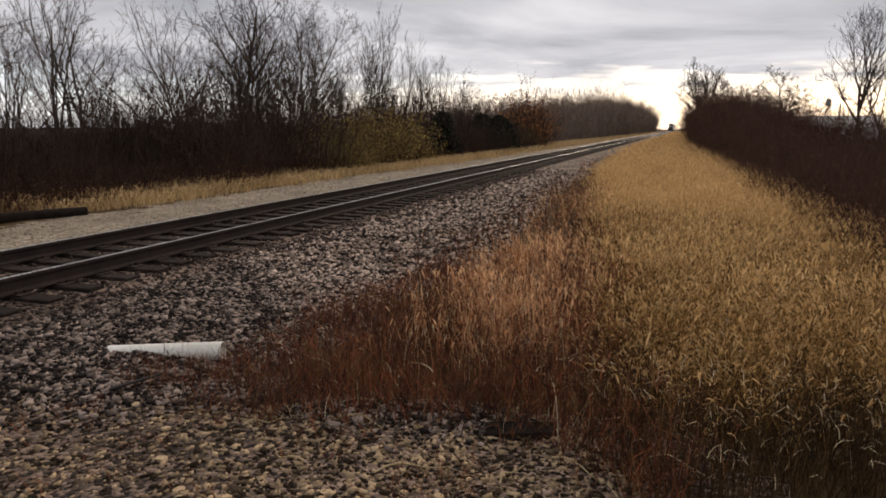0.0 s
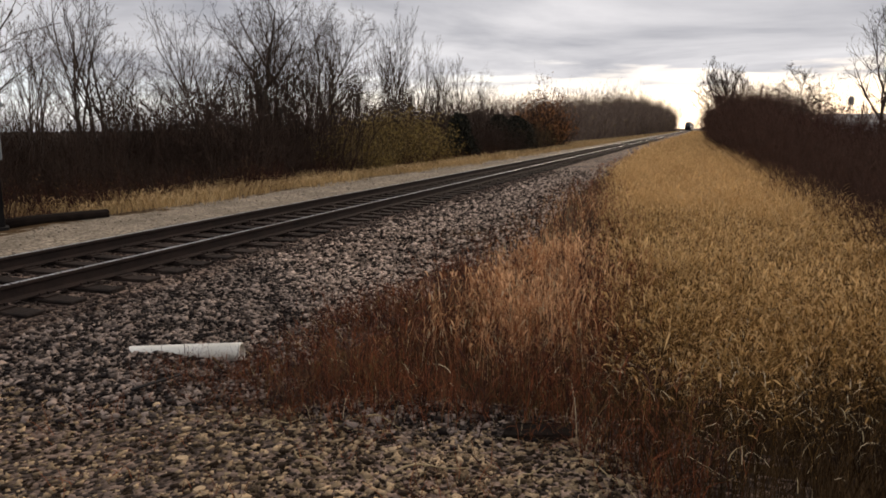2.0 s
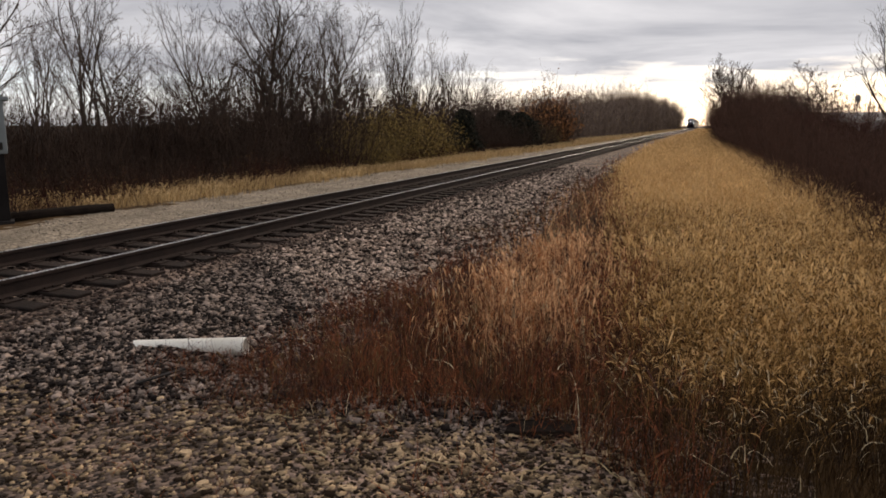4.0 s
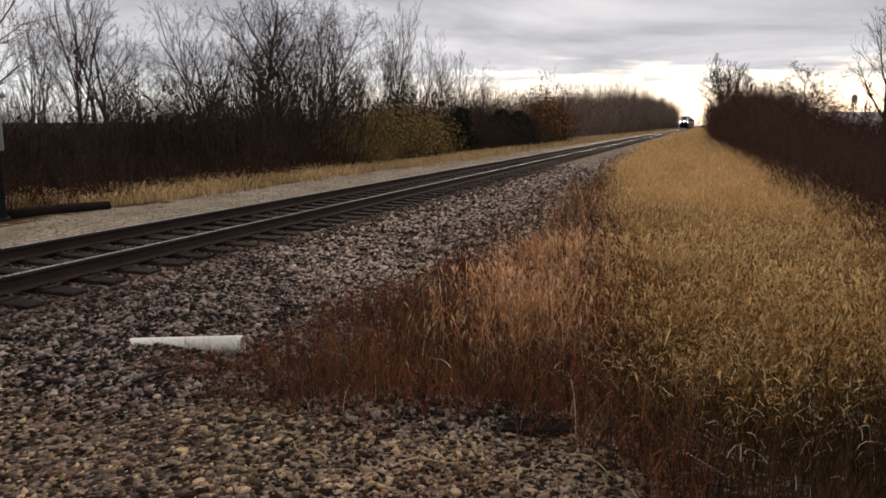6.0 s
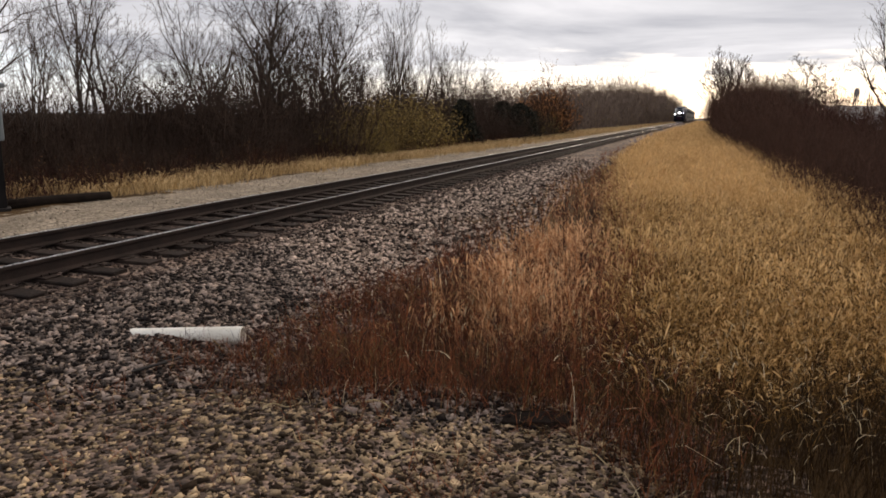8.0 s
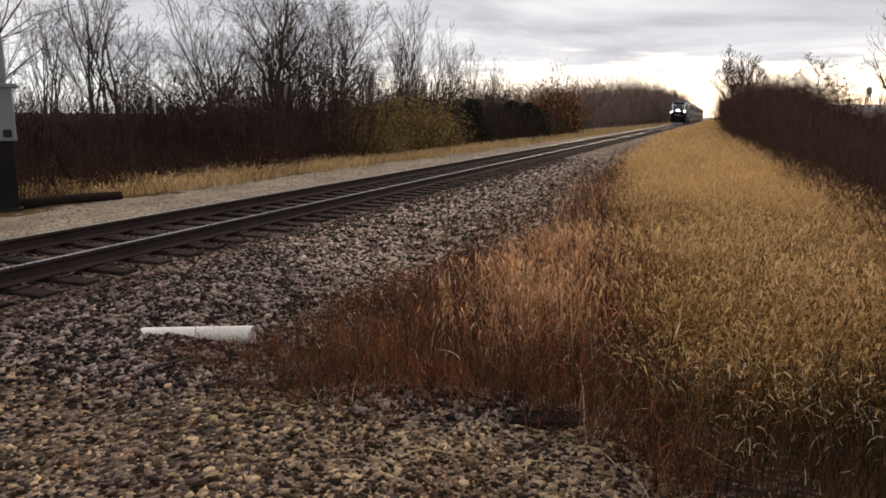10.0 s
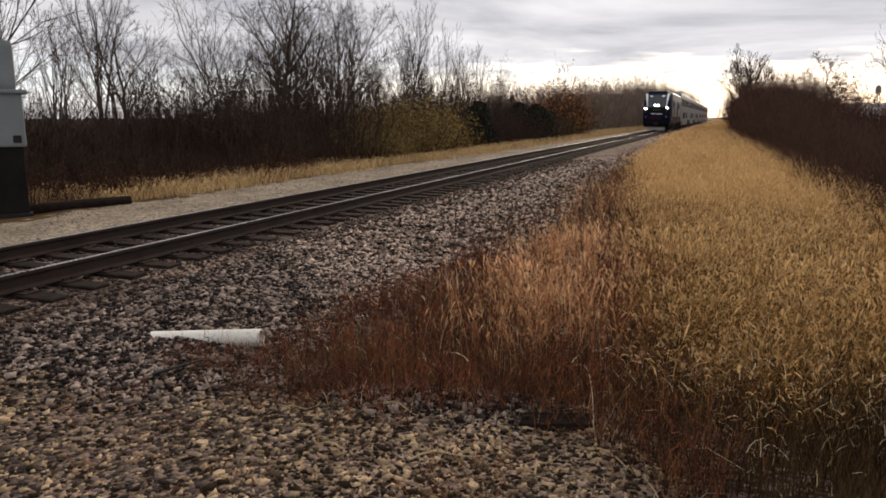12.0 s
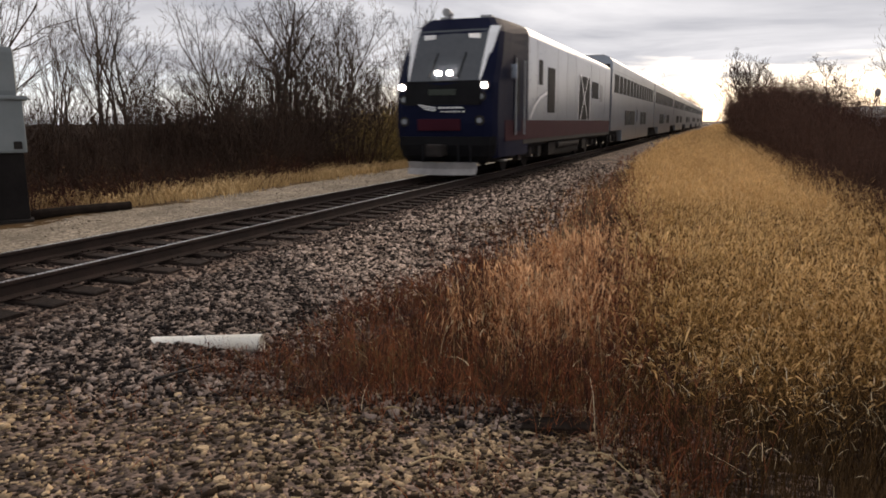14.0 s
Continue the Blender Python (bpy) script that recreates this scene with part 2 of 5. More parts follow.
def part(name, bm, material, parent=None, label="", smooth=False):
    me = bpy.data.meshes.new(name)
    bm.to_mesh(me)
    bm.free()
    me.materials.append(material)
    if smooth:
        for p in me.polygons:
            p.use_smooth = True
    ob = new(name, me)
    ob.parent = parent
    return tagged(ob, label)


def box(x0, x1, y0, y1, z0, z1, bevel=0.0, bm=None):
    b2 = bmesh.new()
    bmesh.ops.create_cube(b2, size=1.0, matrix=Matrix.Translation(((x0 + x1) / 2, (y0 + y1) / 2, (z0 + z1) / 2)) @ Matrix.Diagonal((x1 - x0, y1 - y0, z1 - z0, 1)))
    if bevel:
        bmesh.ops.bevel(b2, geom=b2.edges[:], offset=bevel, segments=2, affect="EDGES", profile=0.7)
    if bm is None:
        return b2
    join(bm, b2)
    return bm


def join(bm, other):
    me = bpy.data.meshes.new("joined")
    other.to_mesh(me)
    other.free()
    bm.from_mesh(me)
    bpy.data.meshes.remove(me)


def rod(a, b, r0, r1=None, sides=10, bm=None, caps=True):
    b2 = bmesh.new() if bm is None else bm
    a, b = Vector(a), Vector(b)
    d = b - a
    m = Matrix.Translation((a + b) / 2) @ d.to_track_quat("Z", "Y").to_matrix().to_4x4()
    bmesh.ops.create_cone(b2, cap_ends=caps, segments=sides, radius1=r0, radius2=r0 if r1 is None else r1, depth=d.length, matrix=m)
    return b2


def loft(rings, close=True):
    """A skin over rings of equal count; the first and last are capped."""
    bm = bmesh.new()
    rows = [[bm.verts.new(p) for p in ring] for ring in rings]
    n = len(rows[0])
    for a, b in zip(rows, rows[1:]):
        for i in range(n):
            bm.faces.new((a[i], a[(i + 1) % n], b[(i + 1) % n], b[i]))
    if close:
        bm.faces.new(rows[0][::-1]), bm.faces.new(rows[-1])
    bmesh.ops.recalc_face_normals(bm, faces=bm.faces[:])
    return bm


def tube_along(pts, radii, sides=8):
    """One skin along a bent line."""
    rings = []
    for k, p in enumerate(pts):
        d = (pts[min(k + 1, len(pts) - 1)] - pts[max(k - 1, 0)]).normalized()
        u = d.cross(Vector((0, 0, 1))).normalized()
        w = u.cross(d)
        rings.append([p + (u * math.cos(i / sides * 6.2832) + w * math.sin(i / sides * 6.2832)) * radii[k] for i in range(sides)])
    return loft(rings)


def smooth_step(a, b, v):
    t = np.clip((v - a) / (b - a), 0, 1)
    return t * t * (3 - 2 * t)


# ---------------------------------------------------------------- the lie of the land (z = 0 is the rail head)
TRACK_X, GAUGE = -7.30, 1.50


def land(x, y):
    x, y = np.asarray(x, float), np.asarray(y, float)
    z = np.interp(x, (-60, -14, -12.4, -9.6, -8.95, -5.65, -5.2, -3.7, -1, 3, 8, 60), (-0.5, -0.5, -0.38, -0.33, -0.235, -0.235, -0.27, -0.40, -0.44, -0.48, -0.55, -0.5))
    near = 1 - smooth_step(3.4, 5.6, y)
    pad = np.where(x > -5.2, np.maximum(z, -0.29), z)
    z = z + (pad - z) * near
    wob = 0.025 * np.sin(1.9 * x + 0.7 * y) * np.sin(1.3 * y - 0.4 * x) + 0.012 * np.sin(4.1 * x + 2.2) * np.sin(3.7 * y)
    return z + wob * (np.abs(x - TRACK_X) > 1.7) * (np.abs(x) < 80)


def make_ground():
    far = [25, 35, 50, 80, 130, 220, 400, 800, 1600, 3500]
    xs = np.array([-v for v in far[::-1]] + list(np.arange(-18, -5, 0.25)) + list(np.arange(-5, 5, 0.125)) + list(np.arange(5, 10.01, 0.25)) + [14, 19] + far)
    ys = np.array([-v for v in far[::-1]] + [-15, -10] + list(np.arange(-6, 12, 0.16)) + list(np.arange(12, 40.01, 0.4)) + [45, 52, 60, 72, 88, 110, 140, 180, 230, 300, 400, 520, 800, 1600, 3500])
    X, Y = np.meshgrid(xs, ys)
    V = np.stack([X, Y, land(X, Y)], -1).reshape(-1, 3)
    nx, ny = len(xs), len(ys)
    i = (np.arange(ny - 1)[:, None] * nx + np.arange(nx - 1)[None]).ravel()
    F = np.stack([i, i + 1, i + 1 + nx, i + nx], 1)
    c = V[F].mean(1)
    edge = 0.25 * np.sin(1.7 * c[:, 1]) + 0.2 * np.sin(0.6 * c[:, 1] + 1) + np.random.default_rng(3).normal(0, 0.16, len(c))
    x = c[:, 0] + edge
    kind = np.full(len(F), 3)
    kind[(x > -15) & (x < 3.6)] = 2
    kind[(x > -12.5) & (x < -8.9)] = 1
    kind[(c[:, 0] >= -8.95) & (x < np.where(c[:, 1] < 12, -3.2, -3.9))] = 0
    kind[(x > -6) & (c[:, 1] < 4.6) & (x < 0.5)] = 0
    ob = new("ground", mesh_np("ground", V, F, [M_SOIL, M_ROADBED, M_THATCH, M_LITTER], kind))
    tagged(ob, "gravelly railway verge with soil, dry thatch and leaf litter", "ground", kind="structure")


make_ground()

# ---------------------------------------------------------------- the track


def rail_profile(x, y0, y1):
    half = [(0.070, -0.175), (0.070, -0.163), (0.012, -0.140), (0.010, -0.050), (0.036, -0.036), (0.037, -0.008), (0.028, -0.002)]
    outline = half + [(-a, b) for a, b in half[::-1]]
    ys = [y0, 20, 60, 150, 400, y1]
    return loft([[(x + a, y, b) for a, b in outline] for y in ys])


def make_track():
    track = tagged(new("railway_track"), "single railway track on wooden ties in grey ballast", "railway track", kind="structure")
    for side in (-1, 1):
        x = TRACK_X + side * GAUGE / 2
        rail = part("rail", rail_profile(x, -40, 900), M_RAIL, track, "rusted steel rail")
        part("rail_head", box(x - 0.021, x + 0.021, -40, 900, -0.0021, 0.0025), M_RAILTOP, rail, "polished running surface")
    rng = random.Random(4)
    shapes = []
    for k in range(5):
        bm = box(-1.3, 1.3, -0.115, 0.115, -0.17, 0.0, 0.012)
        for v in bm.verts:
            v.co += Vector((rng.uniform(-0.015, 0.015), rng.uniform(-0.008, 0.008), rng.uniform(-0.006, 0.006)))
        me = bpy.data.meshes.new("tie")
        bm.to_mesh(me)
        bm.free()
        me.materials.append(M_TIE)
        shapes.append(me)
    plate = box(-0.18, 0.18, -0.095, 0.095, 0.0, 0.016, 0.004)
    for sx in (-0.09, 0.09):
        for sy in (-0.05, 0.05):
            box(sx - 0.014, sx + 0.014, sy - 0.016, sy + 0.016, 0.012, 0.045, 0.004, plate)
    plate_me = bpy.data.meshes.new("tie_plate")
    plate.to_mesh(plate_me)
    plate.free()
    plate_me.materials.append(M_RAIL)
    y, k = -12.0, 0
    while y < 140:
        tie = new("tie", rng.choice(shapes))
        tie.parent = track
        tie.matrix_local = pose(TRACK_X + rng.uniform(-0.05, 0.05), y + rng.uniform(-0.03, 0.03), -0.192 + rng.uniform(-0.006, 0.0), 0, 0, rng.uniform(-1.2, 1.2))
        if 0 < y < 45:
            for side in (-1, 1):
                p = new("tie_plate", plate_me)
                p.parent = tie
                p.matrix_local = pose(side * GAUGE / 2, 0, 0)
        y += 0.53


make_track()

# ---------------------------------------------------------------- stones, grass, weeds


def stones(name, x, y, size, material, label, flat=0.68, sink=0.28, seed=1, lift=None):
    """Angular stones lying on the land: twisted, uneven eight-cornered lumps in one mesh."""
    r = np.random.default_rng(seed)
    n = len(x)
    base = np.array([(a, b, c) for a in (-0.62, 0.62) for b in (-0.62, 0.62) for c in (-0.62, 0.62)])
    tri = np.array([(0, 1, 3), (0, 3, 2), (4, 6, 7), (4, 7, 5), (0, 4, 5), (0, 5, 1), (2, 3, 7), (2, 7, 6), (0, 2, 6), (0, 6, 4), (1, 5, 7), (1, 7, 3)])
    P = base[None] * r.uniform(0.45, 1.3, (n, 8, 1)) + r.normal(0, 0.1, (n, 8, 3))
    P = P * np.stack([r.uniform(0.85, 1.5, n), r.uniform(0.65, 1.0, n), r.uniform(0.75, 1.1, n) * flat], -1)[:, None]
    a, b = r.uniform(0, 6.283, n), r.normal(0, 0.45, n)
    ca, sa, cb, sb = np.cos(a), np.sin(a), np.cos(b), np.sin(b)
    X, Y, Z = P[..., 0], P[..., 1], P[..., 2]
    Y, Z = Y * cb[:, None] - Z * sb[:, None], Y * sb[:, None] + Z * cb[:, None]
    X, Y = X * ca[:, None] - Y * sa[:, None], X * sa[:, None] + Y * ca[:, None]
    P = np.stack([X, Y, Z], -1) * (size / 2)[:, None, None]
    z = land(x, y) + size * flat * (0.5 - sink) + (0 if lift is None else lift)
    P += np.stack([x, y, z], -1)[:, None]
    F = (tri[None] + 8 * np.arange(n)[:, None, None]).reshape(-1, 3)
    return tagged(new(name, mesh_np(name, P.reshape(-1, 3), F, [material])), label, "gravel", kind="stuff")


def strips(P, W, side):
    """Ribbons: P (n, k, 3) spines, W (n, k) widths, side (n, 3) directions. Returns corners and quads."""
    n, k = W.shape
    off = side[:, None] * W[..., None] / 2
    V = np.stack([P - off, P + off], 2).reshape(-1, 3)
    base = (np.arange(n) * 2 * k)[:, None] + 2 * np.arange(k - 1)[None]
    F = np.stack([base, base + 1, base + 3, base + 2], -1).reshape(-1, 4)
    return V, F


def blades(x, y, height, width, r, lean=0.25, droop=0.35, k=4, z=None, taper=0.25):
    n = len(x)
    a = r.uniform(0, 6.283, n)
    d = np.stack([np.cos(a), np.sin(a), np.zeros(n)], -1)
    s = np.stack([-np.sin(a), np.cos(a), np.zeros(n)], -1)
    # ribbons turn at random about the stem
    tw = r.uniform(0, 3.1416, n)
    s = s * np.cos(tw)[:, None] + d * np.sin(tw)[:, None]
    t = np.linspace(0, 1, k)[None, :, None]
    le, dr = (lean * r.uniform(0.1, 1.4, n))[:, None, None], (droop * r.uniform(0, 1.3, n))[:, None, None]
    out = height[:, None, None] * (le * t + dr * t ** 3)
    up = height[:, None, None] * (t - 0.45 * dr * t ** 4)
    base = np.stack([x, y, land(x, y) - 0.02 if z is None else z], -1)[:, None]
    P = base + d[:, None] * out + np.array([0, 0, 1.0]) * up
    W = width[:, None] * np.interp(np.linspace(0, 1, k), (0, 0.6, 1), (1, 0.8, taper))[None]
    return P, W, s


def heads(P, size, r, length=0.11, planes=1):
    """Nodding seed heads at the ends of spines: two crossed spindles."""
    tip = P[:, -1]
    way = P[:, -1] - P[:, -2]
    way /= np.linalg.norm(way, axis=1)[:, None] + 1e-9
    n = len(tip)
    ln = (length * r.uniform(0.6, 1.3, n))[:, None]
    down = np.array([0, 0, -1.0]) * r.uniform(0.1, 0.9, n)[:, None]
    Q = np.stack([tip - way * ln * 0.2, tip + way * ln * 0.35 + down * ln * 0.1, tip + way * ln * 0.7 + down * ln * 0.45, tip + way * ln * 0.85 + down * ln], 1)
    W = size[:, None] * np.array([0.3, 1.0, 0.85, 0.15])[None]
    a = r.uniform(0, 6.283, n)
    s = np.stack([np.cos(a), np.sin(a), np.zeros(n)], -1)
    s2 = np.cross(s, way)
    return [strips(Q, W, s), strips(Q, W, s2)][:planes]


def stuff(name, pieces, materials, label, category, which=None):
    V, F, I, o = [], [], [], 0
    for j, (v, f) in enumerate(pieces):
        V.append(v), F.append(f + o), I.append(np.full(len(f), 0 if which is None else which[j]))
        o += len(v)
    ob = new(name, mesh_np(name, np.concatenate(V), np.concatenate(F), materials, np.concatenate(I)))
    return tagged(ob, label, category, kind="stuff")


def scatter(r, n, x0, x1, y0, y1, keep):
    x, y = r.uniform(x0, x1, n), r.uniform(y0, y1, n)
    k = keep(x, y)
    return x[k], y[k]


def weed_left(y):
    """Where the weeds begin beside the stones."""
    return np.interp(y, (3.6, 3.9, 4.3, 4.8, 6.2, 7.1, 9.3, 13.5, 21, 34, 300), (-2.4, -2.95, -3.45, -3.5, -3.65, -3.4, -3.3, -3.7, -4.25, -4.8, -4.8))


def gold_left(y):
    """Where the weeds give way to the gold grass."""
    return np.interp(y, (2.0, 3.0, 4.0, 5.2, 7.2, 11.4, 27.6, 60), (0.4, 0.0, -0.4, -0.5, -0.65, -1.2, -3.0, -4.3))


def front(x):
    """The edge of the growth towards the gravel pad."""
    return np.interp(x, (-3.8, -3.4, -2.7, -1.7, -1.2, -0.57, -0.3, -0.1, 0.3, 1.2), (4.3, 4.1, 3.8, 4.1, 4.28, 4.05, 3.7, 3.45, 2.9, 2.1))


def make_ballast():
    r = np.random.default_rng(11)
    label = "angular grey and pinkish crushed stone ballast"
    edge = lambda x, y: (x < np.where(y < 5, 1.0, weed_left(y) + 0.9)) & ((y < front(x) + 0.2) | (x < weed_left(y) + np.where(y < 8.5, 0.45, 0.9)))
    pad = lambda x, y: smooth_step(4.1, 3.3, y - 0.22 * (x + 3) + 0.2 * np.sin(3 * x)) > r.uniform(0, 1, len(x))
    # the stones turn darker towards the near left
    dark_zone = lambda x, y: smooth_step(8.2, 5.8, y + 0.7 * (x + 4) + 0.4 * np.sin(2.1 * x + 1.3 * y)) > r.uniform(0, 1, len(x))
    x, y = scatter(r, 66000, -5.6, 0.6, 2.2, 8.5, lambda x, y: edge(x, y) & (x < 0.5 - 0.3 * (y - 2.2)) & (x > -1.45 * y - 0.3))
    p = pad(x, y)
    size = np.clip(r.lognormal(-3.36, 0.36, len(x)), 0.016, 0.078)
    d = ~p & dark_zone(x, y)
    c = ~p & ~d
    stones("ballast_stones", x[c], y[c], size[c], M_STONE, label, seed=2)
    stones("grimy_ballast", x[d], y[d], size[d] * 1.08, M_DARKSTONE, "dark grey crushed stone ballast", seed=7)
    x, y, size = x[p], y[p], size[p]
    k = r.uniform(0, 1, len(x)) < np.interp(x + 0.35 * (y - 3), (-2.6, -1.7), (0.45, 0.85))
    stones("pad_gravel", x[k], y[k], size[k] * 0.95, M_PADSTONE, "dusty tan gravel trodden into the soil", sink=0.5, seed=4)
    x, y = scatter(r, 22000, -5.6, -2.5, 8.5, 32, edge)
    stones("ballast_stones", x, y, np.clip(r.lognormal(-2.95, 0.3, len(x)), 0.03, 0.11), M_STONE, label, seed=3)
    # stones between and beside the ties, dusted with rust
    x, y = scatter(r, 15000, -9.3, -5.3, 4.0, 30, lambda x, y: np.abs(x - TRACK_X) < 1.95)
    cover = np.abs(((y + 12) / 0.53 + 0.5) % 1 - 0.5) * 0.53 < 0.10
    k = ~(cover & (np.abs(x - TRACK_X) < 1.3))
    x, y = x[k], y[k]
    stones("rusty_ballast", x, y, np.clip(r.lognormal(-3.0, 0.3, len(x)), 0.03, 0.09), M_RUSTSTONE, "rust-dusted crushed stone between the ties", seed=5)
    # scattered stones on the gravel track beyond the rails
    x, y = scatter(r, 3000, -12.6, -9.0, 7, 50, lambda x, y: x < 99)
    stones("loose_gravel", x, y, np.clip(r.lognormal(-3.3, 0.4, len(x)), 0.02, 0.09), M_ROAD, "loose pale gravel on the service track", seed=6)


make_ballast()


def make_grass():
    r = np.random.default_rng(21)
    in_gold = lambda x, y: (x > gold_left(y) + r.normal(0, 0.15, len(x))) & (y > front(x) + r.normal(0, 0.08, len(x)))
    near_gold = lambda x, y: in_gold(x, y) & (smooth_step(4.8, 8.6, y) < r.uniform(0, 1, len(x)))
    mid_gold = lambda x, y: in_gold(x, y) & (smooth_step(4.2, 8.2, y) > r.uniform(0, 1, len(x)))
    pieces, which = [], []

    def sow(n, x0, x1, y0, y1, h, w, head, keep, mats=(0, 2), k=4, headlen=0.11, droop=0.4, planes=1):
        x, y = scatter(r, n, x0, x1, y0, y1, keep)
        patch = 1 + 0.10 * np.sin(2.3 * x + 0.9 * y) * np.sin(1.7 * y - 1.1 * x) + 0.08 * np.sin(5.3 * x - 3.1 * y + 2)
        tuft = 0.5 + 0.25 * np.sin(13 * x + 4 * np.sin(5 * y)) + 0.25 * np.sin(11 * y + 4 * np.sin(6 * x + 1))
        hh = h * patch * (0.82 + 0.3 * tuft) * r.uniform(0.6, 1.12, len(x))
        P, W, s = blades(x, y, hh, w * r.uniform(0.6, 1.4, len(x)), r, k=k, droop=droop)
        pieces.append(strips(P, W, s)), which.append(mats[0])
        if head:
            for hd in heads(P, head * r.uniform(0.6, 1.3, len(x)), r, headlen, planes):
                pieces.append(hd), which.append(mats[1])

    def curls(n, x0, x1, y0, y1, h, w, keep, m=2):
        x, y = scatter(r, n, x0, x1, y0, y1, keep)
        z = land(x, y) + 0.5 * r.uniform(0.15, 1, len(x)) ** 0.6
        P, W, s = blades(x, y, h * r.uniform(0.5, 1.5, len(x)), w * r.uniform(0.6, 1.4, len(x)), r, lean=0.9, droop=1.3, k=4, z=z)
        pieces.append(strips(P, W, s)), which.append(m)

    # gold thins out towards the front, where dark stalks paint the shade
    lit_gold = lambda x, y: near_gold(x, y) & (smooth_step(3.8, 6.2, y + 0.3 * np.sin(4 * x) + 0.2 * np.sin(9 * x + 5 * y)) > r.uniform(0, 1, len(x)))
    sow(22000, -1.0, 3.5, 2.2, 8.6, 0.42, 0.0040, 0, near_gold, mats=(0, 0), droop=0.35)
    # these heads share the dark stalk colour, standing in for shade
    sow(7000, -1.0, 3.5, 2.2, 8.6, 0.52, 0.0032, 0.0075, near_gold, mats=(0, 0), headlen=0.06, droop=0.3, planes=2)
    sow(26000, -1.0, 3.5, 2.6, 8.6, 0.55, 0.0030, 0.0085, lit_gold, mats=(3, 2), headlen=0.060, droop=0.35, planes=2)
    sow(22000, -1.0, 3.5, 2.6, 8.6, 0.52, 0.0030, 0.0080, lit_gold, mats=(3, 3), headlen=0.055, droop=0.35, planes=2)
    sow(90, -1.0, 3.5, 3.4, 7.5, 0.44, 0.0036, 0, in_gold, mats=(1, 1), k=5, droop=0.9)
    curls(2300, -1.0, 3.5, 3.1, 7.2, 0.06, 0.0040, near_gold, 1)
    curls(4500, -1.0, 3.5, 2.4, 8.6, 0.09, 0.0055, lit_gold, 3)
    sow(14500, -2.0, 3.4, 4.2, 15, 0.54, 0.008, 0.018, mid_gold, k=3)
    sow(12000, -2.0, 3.4, 4.2, 15, 0.54, 0.007, 0.014, mid_gold, mats=(2, 2), k=3)
    sow(9000, -2.0, 3.4, 4.2, 15, 0.52, 0.006, 0.012, mid_gold, mats=(3, 3), k=3)
    sow(32000, -3.6, 3.3, 15, 40, 0.54, 0.013, 0.022, in_gold, mats=(2, 2), headlen=0.2, k=3)
    sow(14000, -4.6, 3.2, 40, 120, 0.55, 0.04, 0.06, in_gold, mats=(2, 2), k=3, headlen=0.2)
    sow(9000, -4.6, 3.4, 120, 420, 0.6, 0.12, 0.0, in_gold, mats=(2, 2), k=3)
    stuff("gold_grass", pieces, [M_SHADESTALK, M_STRAW, M_GOLD, M_DUN], "dense golden dry foxtail grass beside the ballast", "grass", which)
    pieces.clear(), which.clear()
    tan = lambda x, y: x < -12.4 + 1.1 * smooth_step(20, 45, y) - 2.2 * smooth_step(13.5, 11.5, y) + 0.3 * np.sin(y * 0.9) + r.normal(0, 0.25, len(x))
    sow(11000, -16.2, -10.9, 10.5, 40, 0.36, 0.018, 0.03, tan, k=3)
    sow(10000, -16.2, -10.6, 40, 120, 0.4, 0.04, 0.06, tan, k=3)
    sow(4500, -16.2, -10.6, 120, 420, 0.5, 0.12, 0.0, tan, k=3)
    stuff("tan_grass", pieces, [M_TAN, M_STRAW, M_TAN], "low tan dry grass along the service track", "grass", which)


make_grass()


